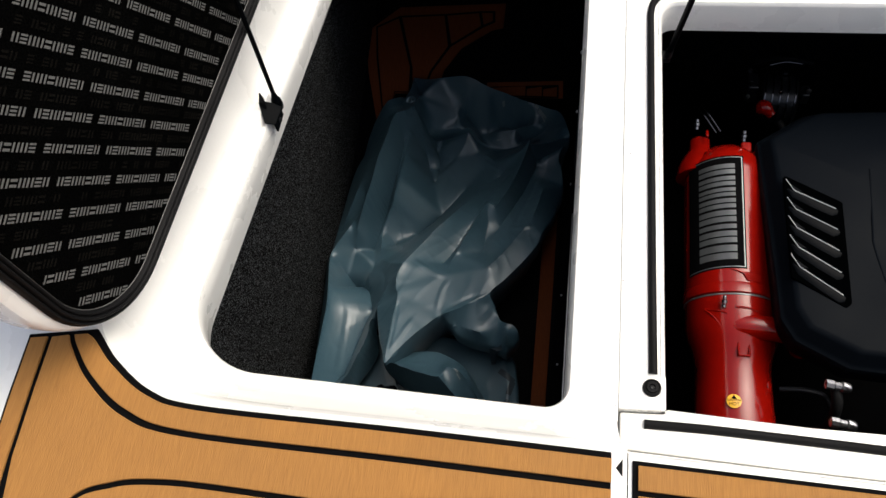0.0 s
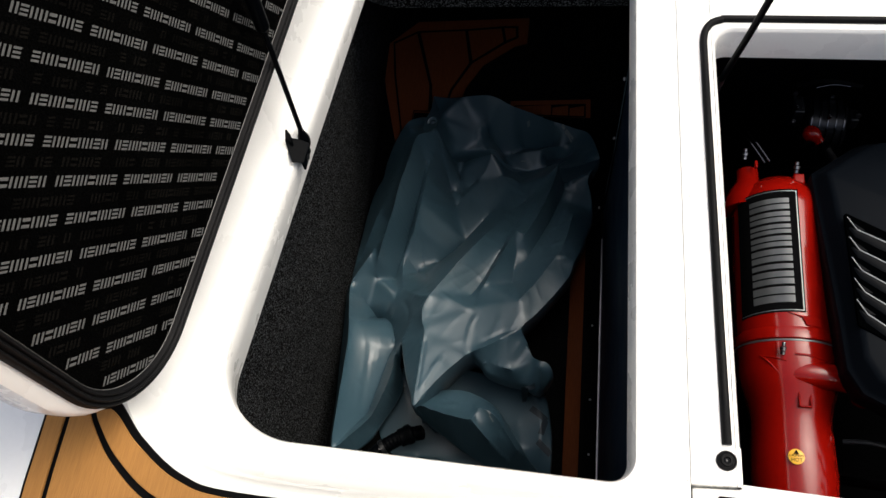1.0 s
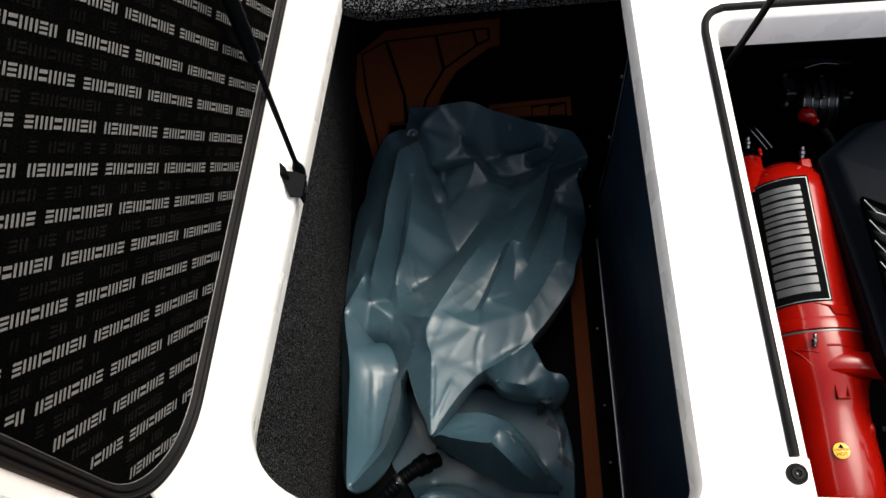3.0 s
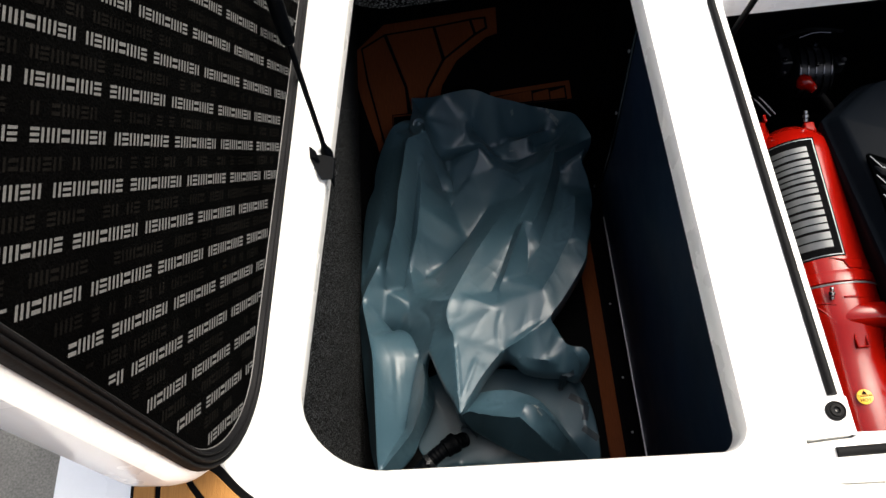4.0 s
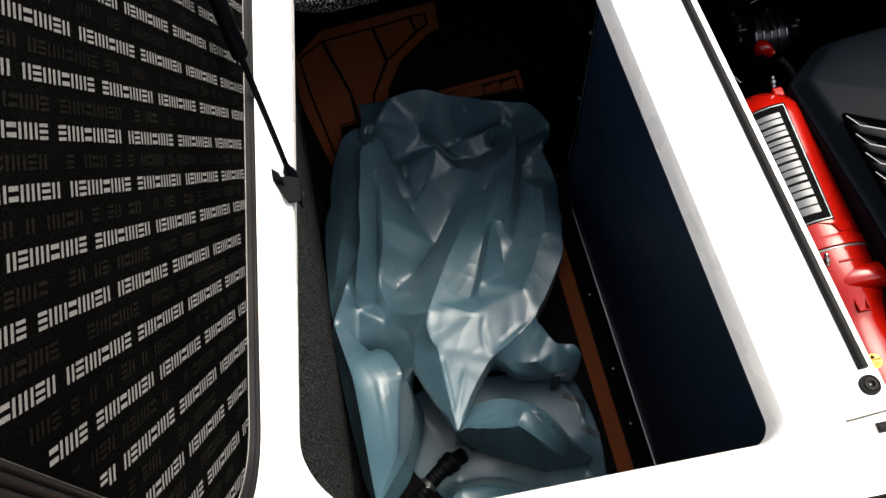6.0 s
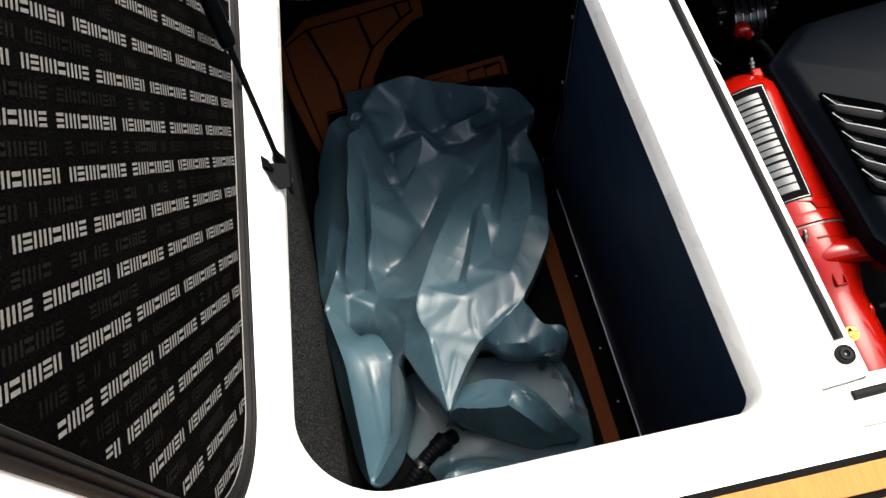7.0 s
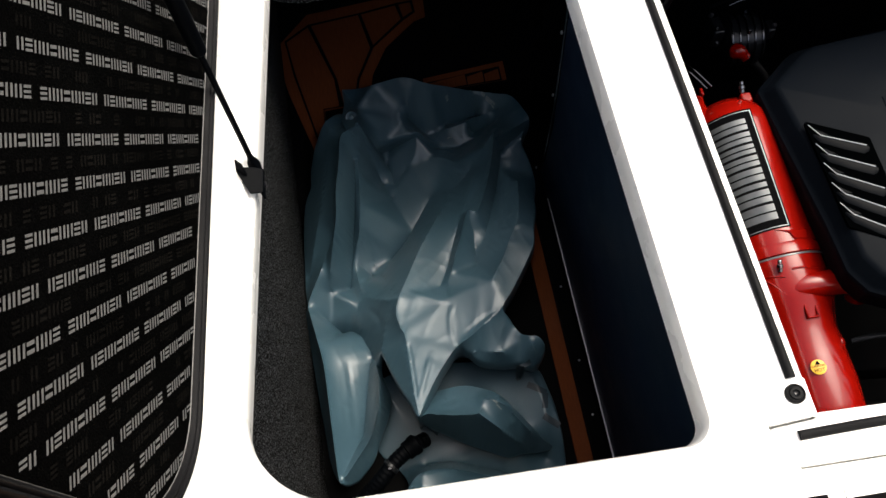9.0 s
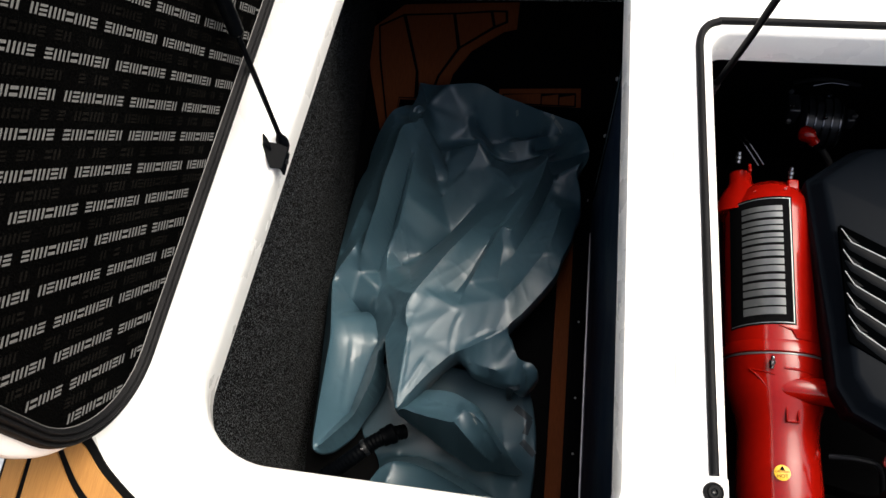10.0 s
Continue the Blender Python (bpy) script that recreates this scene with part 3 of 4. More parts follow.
front_edge = [(-0.172, 0.423, -0.565), (-0.161, 0.399, -0.585), (-0.146, 0.366, -0.588), (-0.13, 0.353, -0.577), (-0.112, 0.349, -0.578), (-0.101, 0.336, -0.585), (-0.101, 0.323, -0.6), (-0.125, 0.295, -0.605), (-0.155, 0.309, -0.62), (-0.198, 0.317, -0.63), (-0.241, 0.327, -0.61), (-0.262, 0.346, -0.59), (-0.282, 0.354, -0.565), (-0.314, 0.32, -0.552), (-0.341, 0.283, -0.538), (-0.364, 0.245, -0.525), (-0.384, 0.211, -0.514)]
peak_edge = [(-0.384, 0.211, -0.514), (-0.397, 0.243, -0.533), (-0.415, 0.283, -0.557), (-0.434, 0.336, -0.588), (-0.451, 0.386, -0.62), (-0.467, 0.361, -0.7), (-0.456, 0.314, -0.72), (-0.466, 0.268, -0.715), (-0.491, 0.213, -0.7), (-0.507, 0.177, -0.695), (-0.533, 0.146, -0.68), (-0.552, 0.13, -0.66), (-0.572, 0.129, -0.622)]
left_edge = [(-0.572, 0.129, -0.622), (-0.598, 0.185, -0.69), (-0.608, 0.262, -0.715), (-0.615, 0.331, -0.72), (-0.62, 0.414, -0.715), (-0.622, 0.481, -0.7), (-0.622, 0.527, -0.685), (-0.613, 0.547, -0.669), (-0.62, 0.602, -0.7), (-0.617, 0.683, -0.705), (-0.611, 0.761, -0.7), (-0.603, 0.805, -0.69), (-0.593, 0.837, -0.68), (-0.575, 0.859, -0.658), (-0.568, 0.902, -0.645), (-0.543, 0.939, -0.6), (-0.512, 0.968, -0.56), (-0.492, 0.989, -0.565), (-0.475, 1.011, -0.585), (-0.462, 1.016, -0.6)]
# ridge running down from the valve, and the hollows beside it
crease(BODY, (-0.427, 0.935, -0.55), (-0.448, 0.917, -0.54), (-0.469, 0.896, -0.53), (-0.481, 0.829, -0.54), (-0.497, 0.76, -0.555), (-0.507, 0.697, -0.58), (-0.527, 0.654, -0.61), (-0.547, 0.614, -0.65), (-0.56, 0.582, -0.695))
crease(BODY, (-0.498, 0.951, -0.555), (-0.513, 0.9, -0.575), (-0.528, 0.84, -0.595), (-0.551, 0.766, -0.620), (-0.575, 0.706, -0.650), (-0.601, 0.63, -0.688))
crease(BODY, (-0.613, 0.547, -0.669), (-0.578, 0.606, -0.655), (-0.55, 0.66, -0.64), (-0.518, 0.696, -0.61))
crease(BODY, (-0.419, 0.936, -0.577), (-0.443, 0.881, -0.605), (-0.451, 0.81, -0.625), (-0.462, 0.74, -0.645), (-0.469, 0.712, -0.664))
crease(BODY, (-0.453, 0.879, -0.6), (-0.462, 0.827, -0.622), (-0.479, 0.748, -0.655), (-0.494, 0.686, -0.688), (-0.516, 0.594, -0.722))
crease(BODY, (-0.419, 0.936, -0.577), (-0.413, 0.916, -0.64), (-0.408, 0.903, -0.7), (-0.402, 0.877, -0.73))
# hollow in the middle and the crease that hangs into it
crease(BODY, (-0.292, 0.968, -0.676), (-0.304, 0.923, -0.695), (-0.323, 0.905, -0.71), (-0.342, 0.895, -0.727), (-0.359, 0.862, -0.732), (-0.382, 0.827, -0.735))
crease(BODY, (-0.384, 0.936, -0.725), (-0.374, 0.906, -0.735), (-0.373, 0.874, -0.742))
crease(BODY, (-0.269, 0.91, -0.7), (-0.222, 0.888, -0.69), (-0.184, 0.824, -0.665))
crease(BODY, (-0.288, 0.803, -0.722), (-0.353, 0.72, -0.737), (-0.41, 0.662, -0.742))
crease(BODY, (-0.469, 0.712, -0.664), (-0.461, 0.687, -0.7), (-0.444, 0.635, -0.734), (-0.418, 0.555, -0.65), (-0.394, 0.488, -0.578))
crease(BODY, (-0.469, 0.712, -0.664), (-0.479, 0.682, -0.69), (-0.481, 0.649, -0.715), (-0.46, 0.624, -0.738))
crease(BODY, (-0.469, 0.712, -0.664), (-0.493, 0.66, -0.7), (-0.493, 0.609, -0.71), (-0.485, 0.555, -0.696))
# diagonal ridge and the broad side beyond it
crease(BODY, (-0.109, 0.856, -0.569), (-0.155, 0.839, -0.62), (-0.184, 0.824, -0.665), (-0.232, 0.769, -0.665), (-0.276, 0.71, -0.655), (-0.32, 0.637, -0.63), (-0.358, 0.563, -0.605), (-0.394, 0.488, -0.578))
crease(BODY, (-0.219, 0.689, -0.615), (-0.248, 0.626, -0.618), (-0.274, 0.561, -0.613), (-0.298, 0.51, -0.602))
crease(BODY, (-0.185, 0.667, -0.592), (-0.206, 0.673, -0.587), (-0.235, 0.608, -0.585), (-0.264, 0.541, -0.59), (-0.283, 0.501, -0.595), (-0.284, 0.474, -0.583))
crease(BODY, (-0.206, 0.673, -0.587), (-0.2, 0.628, -0.607), (-0.207, 0.554, -0.613))
crease(BODY, (-0.109, 0.856, -0.569), (-0.121, 0.807, -0.58), (-0.142, 0.751, -0.59), (-0.163, 0.706, -0.595), (-0.185, 0.667, -0.592))
crease(BODY, (-0.092, 0.85, -0.65), (-0.12, 0.763, -0.645), (-0.149, 0.684, -0.625), (-0.179, 0.611, -0.61))
crease(BODY, (-0.069, 0.754, -0.63), (-0.09, 0.653, -0.602), (-0.134, 0.568, -0.585), (-0.182, 0.488, -0.565))
# hump in the middle, its crest and its front face
crease(BODY, (-0.172, 0.423, -0.565), (-0.21, 0.397, -0.566), (-0.246, 0.372, -0.566), (-0.282, 0.354, -0.565))
crease(BODY, (-0.394, 0.488, -0.578), (-0.403, 0.455, -0.574), (-0.398, 0.417, -0.567), (-0.39, 0.395, -0.56), (-0.389, 0.339, -0.545), (-0.387, 0.271, -0.528), (-0.384, 0.211, -0.514))
crease(BODY, (-0.394, 0.488, -0.578), (-0.424, 0.461, -0.605), (-0.439, 0.423, -0.615), (-0.451, 0.386, -0.62))
crease(BODY, (-0.251, 0.341, -0.592), (-0.232, 0.341, -0.595), (-0.187, 0.33, -0.598))
crease(BODY, (-0.131, 0.344, -0.579), (-0.125, 0.316, -0.578), (-0.125, 0.295, -0.605))
# low side towards the folded tip
crease(BODY, (-0.613, 0.547, -0.669), (-0.598, 0.544, -0.675), (-0.58, 0.523, -0.71), (-0.552, 0.497, -0.75))
crease(BODY, (-0.552, 0.497, -0.75), (-0.528, 0.491, -0.735), (-0.504, 0.467, -0.712), (-0.49, 0.434, -0.697), (-0.48, 0.409, -0.685))
crease(BODY, (-0.485, 0.555, -0.696), (-0.498, 0.539, -0.7), (-0.505, 0.509, -0.705), (-0.504, 0.467, -0.712))
crease(BODY, (-0.485, 0.555, -0.696), (-0.453, 0.531, -0.66), (-0.424, 0.502, -0.61), (-0.394, 0.488, -0.578))
crease(BODY, (-0.613, 0.547, -0.669), (-0.596, 0.461, -0.655), (-0.584, 0.394, -0.645), (-0.579, 0.317, -0.637), (-0.575, 0.225, -0.628), (-0.572, 0.129, -0.622))
crease(BODY, (-0.48, 0.409, -0.685), (-0.494, 0.36, -0.692), (-0.509, 0.295, -0.693), (-0.521, 0.23, -0.688))
crease(BODY, (-0.48, 0.409, -0.685), (-0.466, 0.345, -0.665), (-0.467, 0.305, -0.655), (-0.474, 0.255, -0.648), (-0.496, 0.213, -0.655), (-0.527, 0.175, -0.645), (-0.557, 0.138, -0.632), (-0.572, 0.129, -0.622))
crease(BODY, (-0.521, 0.23, -0.688), (-0.542, 0.19, -0.66), (-0.564, 0.142, -0.632))
# flap folded over at the far end
flap_edge = [(-0.459, 1.096, -0.605), (-0.409, 1.08, -0.59), (-0.355, 1.073, -0.57), (-0.297, 1.066, -0.556), (-0.245, 1.052, -0.575), (-0.188, 1.045, -0.6), (-0.136, 1.038, -0.62), (-0.078, 1.021, -0.625), (-0.036, 0.992, -0.612), (-0.011, 0.915, -0.595), (-0.02, 0.905, -0.6), (-0.066, 0.88, -0.595), (-0.107, 0.852, -0.566), (-0.11, 0.902, -0.62), (-0.129, 0.946, -0.69), (-0.176, 0.939, -0.708), (-0.207, 0.935, -0.705), (-0.255, 0.943, -0.69), (-0.284, 0.963, -0.66), (-0.308, 0.965, -0.657), (-0.346, 0.963, -0.66), (-0.398, 0.951, -0.657), (-0.413, 0.935, -0.595), (-0.424, 0.931, -0.534), (-0.446, 0.917, -0.53), (-0.46, 0.942, -0.545), (-0.465, 0.98, -0.56), (-0.458, 1.039, -0.585)]
crease(FLAP, (-0.301, 1.028, -0.618), (-0.32, 1.028, -0.628), (-0.33, 0.993, -0.649))
crease(FLAP, (-0.306, 1.023, -0.655), (-0.286, 1.005, -0.68), (-0.26, 0.979, -0.7))
crease(FLAP, (-0.238, 0.988, -0.7), (-0.184, 0.984, -0.69), (-0.129, 0.987, -0.675), (-0.098, 0.994, -0.664), (-0.077, 1.001, -0.658), (-0.033, 0.95, -0.612), (-0.011, 0.915, -0.595))
crease(FLAP, (-0.077, 1.001, -0.658), (-0.102, 1.018, -0.642), (-0.136, 1.038, -0.62))
crease(FLAP, (-0.129, 1.017, -0.69), (-0.164, 1.012, -0.7), (-0.208, 1.01, -0.7))
crease(FLAP, (-0.146, 0.981, -0.715), (-0.101, 0.974, -0.69), (-0.078, 0.963, -0.655))
crease(FLAP, (-0.459, 1.096, -0.605), (-0.437, 1.046, -0.6), (-0.427, 0.991, -0.57), (-0.424, 0.931, -0.534))
# rolled lobe at the near end
lobe_edge = [(-0.381, 0.211, -0.53), (-0.356, 0.274, -0.62), (-0.318, 0.279, -0.61), (-0.28, 0.275, -0.6), (-0.24, 0.258, -0.592), (-0.213, 0.239, -0.59), (-0.187, 0.209, -0.605), (-0.161, 0.178, -0.64), (-0.136, 0.151, -0.68), (-0.12, 0.137, -0.705), (-0.146, 0.134, -0.715), (-0.185, 0.135, -0.7), (-0.217, 0.133, -0.7), (-0.257, 0.152, -0.69), (-0.298, 0.171, -0.67), (-0.332, 0.191, -0.65), (-0.365, 0.206, -0.6)]
crease(LOBE, (-0.381, 0.211, -0.53), (-0.35, 0.206, -0.545), (-0.303, 0.202, -0.553), (-0.265, 0.203, -0.558), (-0.25, 0.232, -0.565))
crease(LOBE, (-0.339, 0.254, -0.59), (-0.297, 0.246, -0.585), (-0.268, 0.236, -0.575))
crease(LOBE, (-0.221, 0.232, -0.572), (-0.197, 0.208, -0.58), (-0.203, 0.178, -0.6))
crease(LOBE, (-0.265, 0.203, -0.558), (-0.231, 0.174, -0.59), (-0.185, 0.146, -0.66))
crease(LOBE, (-0.25, 0.232, -0.565), (-0.212, 0.213, -0.565), (-0.164, 0.162, -0.635))
# lowest layer on the floor
base_edge = [(-0.455, 0.000, -0.740), (-0.475, 0.060, -0.735), (-0.440, 0.105, -0.730), (-0.455, 0.15, -0.762), (-0.500, 0.21, -0.762), (-0.500, 0.34, -0.762), (-0.40, 0.38, -0.762), (-0.25, 0.36, -0.738), (-0.13, 0.33, -0.711), (-0.100, 0.26, -0.705), (-0.092, 0.17, -0.703), (-0.098, 0.08, -0.752), (-0.12, 0.000, -0.755)]
crease(BASE, (-0.462, 0.070, -0.715), (-0.430, 0.112, -0.702), (-0.400, 0.128, -0.694), (-0.351, 0.126, -0.692), (-0.287, 0.106, -0.698), (-0.215, 0.074, -0.708), (-0.150, 0.035, -0.722))
crease(BASE, (-0.40, 0.152, -0.752), (-0.345, 0.152, -0.749), (-0.28, 0.130, -0.755), (-0.205, 0.098, -0.755), (-0.140, 0.060, -0.755))
crease(BASE, (-0.400, 0.128, -0.694), (-0.412, 0.080, -0.690), (-0.405, 0.015, -0.698))
crease(BASE, (-0.140, 0.31, -0.704), (-0.120, 0.26, -0.699), (-0.118, 0.19, -0.699), (-0.130, 0.12, -0.745))
crease(BASE, (-0.47, 0.34, -0.752), (-0.44, 0.28, -0.752), (-0.42, 0.22, -0.752), (-0.40, 0.18, -0.752))
crease(BASE, (-0.17, 0.25, -0.710), (-0.16, 0.18, -0.708))

SPOTS = []
WELTS = []


def welt(high, *spots):
    """A thin pinched fold or furrow in the skin along (x, y)."""
    WELTS.append((high, [Vector(p) for p in spots]))


welt(0.0041, (-0.299, 1.038), (-0.32, 1.011), (-0.318, 0.969))
welt(0.0034, (-0.421, 0.939), (-0.437, 0.897), (-0.444, 0.851))
welt(0.0041, (-0.459, 0.811), (-0.467, 0.744), (-0.462, 0.664))
welt(0.0034, (-0.161, 0.799), (-0.198, 0.731), (-0.237, 0.654))
welt(0.0034, (-0.111, 0.834), (-0.145, 0.753), (-0.18, 0.659))
welt(-0.0027, (-0.079, 0.84), (-0.103, 0.74), (-0.132, 0.634))
welt(-0.0027, (-0.328, 0.987), (-0.257, 0.961), (-0.192, 0.899))
welt(0.0034, (-0.245, 0.89), (-0.214, 0.858), (-0.184, 0.833))
welt(-0.0020, (-0.34, 1.072), (-0.239, 1.05), (-0.141, 1.015))
welt(0.0020, (-0.046, 0.753), (-0.091, 0.726), (-0.132, 0.717))
welt(0.0020, (-0.059, 0.688), (-0.097, 0.666), (-0.132, 0.658))
welt(0.0020, (-0.071, 0.629), (-0.111, 0.62), (-0.144, 0.619))
welt(0.0041, (-0.59, 0.443), (-0.586, 0.348), (-0.582, 0.223))
welt(0.0034, (-0.61, 0.545), (-0.575, 0.509), (-0.545, 0.471))
welt(-0.0041, (-0.388, 0.386), (-0.385, 0.323), (-0.385, 0.238))
welt(0.0027, (-0.34, 0.343), (-0.359, 0.294), (-0.378, 0.246))
welt(0.0020, (-0.276, 0.459), (-0.29, 0.415), (-0.292, 0.365))
welt(0.0020, (-0.377, 0.511), (-0.319, 0.472), (-0.285, 0.463))
welt(-0.0027, (-0.263, 0.377), (-0.215, 0.407), (-0.168, 0.423))
welt(0.0034, (-0.509, 0.462), (-0.489, 0.434), (-0.473, 0.403))
welt(-0.0027, (-0.479, 0.522), (-0.451, 0.478), (-0.443, 0.428))
welt(-0.0020, (-0.535, 0.401), (-0.535, 0.308), (-0.534, 0.219))
welt(0.0027, (-0.292, 0.245), (-0.319, 0.234), (-0.353, 0.229))
welt(-0.0027, (-0.221, 0.22), (-0.193, 0.191), (-0.167, 0.154))
welt(0.0035, (-0.462, 0.900), (-0.481, 0.829), (-0.497, 0.760), (-0.507, 0.697), (-0.527, 0.654))


def pinched(xy):
    """What the thin folds add to the height."""
    rise = np.zeros(len(xy))
    for high, line in WELTS:
        line = np.array([tuple(p) for p in smooth_line([(p.x, p.y, 0) for p in line], 40)])[:, :2]
        away = np.min(np.hypot(xy[:, None, 0] - line[None, :, 0], xy[:, None, 1] - line[None, :, 1]), 1)
        ends = np.minimum(np.hypot(*(xy - line[0]).T), np.hypot(*(xy - line[-1]).T))
        rise += high * np.clip(1 - away / 0.009, 0, 1) * np.clip(ends / 0.02, 0.25, 1)
    return rise


def crumple(x, y):
    """Sharp-crested small creases between the large folds."""
    w = noise.noise((x * 3.1, y * 3.1, 7.0)) * 0.12
    a = 1 - abs(noise.noise(((x + w) * 9, (y + 0.6 * x + w) * 4.5, 0.3))) * 2
    b = 1 - abs(noise.noise(((x - 0.5 * y) * 17, (y + w) * 10, 4.1))) * 2
    c = 1 - abs(noise.noise(((x + 0.4 * y + w) * 30, (y - 0.7 * x) * 13, 9.3))) * 2
    return 0.0007 * a * abs(a) + 0.0008 * b * abs(b) + 0.0008 * c * abs(c)


def sheet(edge, creases, gap, slack, curl, rough=1.0):
    """A skin stretched over its folds inside a closed edge, the rim curled under towards the floor."""
    ring = even(edge + [edge[0]], gap)[:-1]
    lines = [even(c, gap) for c in creases]
    flat = [Vector(p[:2]) for p in ring]
    ties = [(i, (i + 1) % len(ring)) for i in range(len(ring))]
    heights = list(ring[:, 2])
    for line in lines:
        at = len(flat)
        flat += [Vector(p[:2]) for p in line]
        heights += list(line[:, 2])
        ties += [(at + i, at + i + 1) for i in range(len(line) - 1)]
    held_n = len(flat)
    # a first net between the folds alone gives the heights of the rest
    net = geometry.delaunay_2d_cdt(flat, ties, [], 1, 1e-5)
    net_xy = np.array([tuple(v) for v in net[0]])
    net_z = np.array([np.mean([heights[i] for i in src]) if src else np.nan for src in net[3]])
    for i in np.where(np.isnan(net_z))[0]:
        near = np.argsort(np.hypot(*(net_xy - net_xy[i]).T))
        net_z[i] = np.nanmean(net_z[near[:6]])
    lo, hi = net_xy.min(0), net_xy.max(0)
    rows = np.arange(lo[1], hi[1], gap * 0.866)
    grid = np.array([(x + (gap / 2 if k % 2 else 0), y) for k, y in enumerate(rows) for x in np.arange(lo[0], hi[0], gap)])
    gz = np.full(len(grid), np.nan)
    for facet in net[2]:
        for k in range(1, len(facet) - 1):
            a, b, c = facet[0], facet[k], facet[k + 1]
            (x0, y0), (x1, y1), (x2, y2) = net_xy[a], net_xy[b], net_xy[c]
            det = (y1 - y2) * (x0 - x2) + (x2 - x1) * (y0 - y2)
            if abs(det) < 1e-10:
                continue
            w0 = ((y1 - y2) * (grid[:, 0] - x2) + (x2 - x1) * (grid[:, 1] - y2)) / det
            w1 = ((y2 - y0) * (grid[:, 0] - x2) + (x0 - x2) * (grid[:, 1] - y2)) / det
            within = (w0 >= 0) & (w1 >= 0) & (w0 + w1 <= 1)
            gz[within] = (w0 * net_z[a] + w1 * net_z[b] + (1 - w0 - w1) * net_z[c])[within]
    known = np.array([tuple(v) for v in flat])
    clear = ~np.isnan(gz)
    for k in np.where(clear)[0]:
        clear[k] = np.min(np.abs(known - grid[k]).sum(1)) > gap * 0.6
    grid, gz = grid[clear], gz[clear]
    flat += [Vector(p) for p in grid]
    heights += list(gz)
    net = geometry.delaunay_2d_cdt(flat, ties, [], 1, 1e-5)
    xy = np.array([tuple(v) for v in net[0]])
    z = np.array([np.mean([heights[i] for i in src]) if src else np.nan for src in net[3]])
    for i in np.where(np.isnan(z))[0]:
        near = np.argsort(np.hypot(*(xy - xy[i]).T))
        z[i] = np.nanmean(z[near[:5]])
    held = np.array([any(i < held_n for i in src) or not src for src in net[3]])
    rim = np.array([any(i < len(ring) for i in src) for src in net[3]])
    ends = np.array(net[1])
    count = np.bincount(ends.ravel(), minlength=len(z))

    def mean_of(v):
        s = np.bincount(ends[:, 0], v[ends[:, 1]], len(v)) + np.bincount(ends[:, 1], v[ends[:, 0]], len(v))
        return s / np.maximum(count, 1)

    for _ in range(slack):
        z = np.where(held, z, mean_of(z))
    for _ in range(1):
        z = np.where(rim, z, 0.5 * z + 0.5 * mean_of(z))
    z = z + np.where(held & ~rim, 1.3 * (z - mean_of(z)), 0.0)
    body = z
    for _ in range(45):
        body = np.where(rim, body, mean_of(body))
    z = body + 1.5 * (z - body)
    z = z + rough * np.array([crumple(x, y) for x, y in xy]) + (pinched(xy) if rough else 0.0)
    z = np.maximum(z, np.maximum(-0.765, np.where(xy[:, 1] > 1.06, ramp_z(xy[:, 1]) + 0.010, -0.8)))
    SPOTS.append((xy, z))
    bm = bmesh.new()
    vs = [bm.verts.new((x, y, h)) for (x, y), h in zip(xy, z)]
    for facet in net[2]:
        bm.faces.new([vs[i] for i in facet])
    # rim
    index = {}
    for i, src in enumerate(net[3]):
        for k in src:
            if k < len(ring):
                index[k] = i
    loop = [index[k] for k in range(len(ring))]
    area = sum(ring[i][0] * ring[(i + 1) % len(ring)][1] - ring[(i + 1) % len(ring)][0] * ring[i][1] for i in range(len(ring)))
    turn = 1 if area > 0 else -1
    way = np.roll(ring, -3, 0)[:, :2] - np.roll(ring, 3, 0)[:, :2]
    out = np.stack([way[:, 1], -way[:, 0]], 1) * turn
    out /= np.maximum(np.hypot(*out.T), 1e-6)[:, None]
    last = [vs[i] for i in loop]
    for reach_out, down in ((0.0020, 0.06), (0.0028, 0.16), (0.0010, 0.32), (-0.35 * curl, 0.55), (-curl, 1.0)):
        fresh = []
        for k, i in enumerate(loop):
            x, y = xy[i] + out[k] * reach_out
            low_z = max(FLOOR_Z, ramp_z(y) + 0.006) if y > 1.06 else FLOOR_Z
            fresh.append(bm.verts.new((x, y, z[i] + (low_z - z[i]) * down)))
        for k in range(len(loop)):
            j = (k + 1) % len(loop)
            if last[k] is not last[j]:
                bm.faces.new((last[k], last[j], fresh[j], fresh[k]))
        last = fresh
    return bm


body_edge = under_edge[:-1] + right_edge[:-1] + front_edge[:-1] + peak_edge[:-1] + left_edge[:-1]
skin_bm = sheet(body_edge, BODY, 0.0036, 7, 0.030)
add(skin_bm, sheet(flap_edge, FLAP, 0.0036, 7, 0.020))
add(skin_bm, sheet(lobe_edge, LOBE, 0.0036, 7, 0.020))
add(skin_bm, sheet(base_edge, BASE, 0.006, 12, 0.010, 0.0))
skin = part("skin", skin_bm, VINYL, bag)


def on_bag(x, y):
    """The bag's height at a spot."""
    best = FLOOR_Z
    for xy, z in SPOTS:
        away = np.hypot(xy[:, 0] - x, xy[:, 1] - y)
        near = np.argsort(away)[:4]
        if away[near[0]] < 0.010:
            w = 1 / (away[near] + 0.0005)
            best = max(best, float((z[near] * w).sum() / w.sum()))
    return best


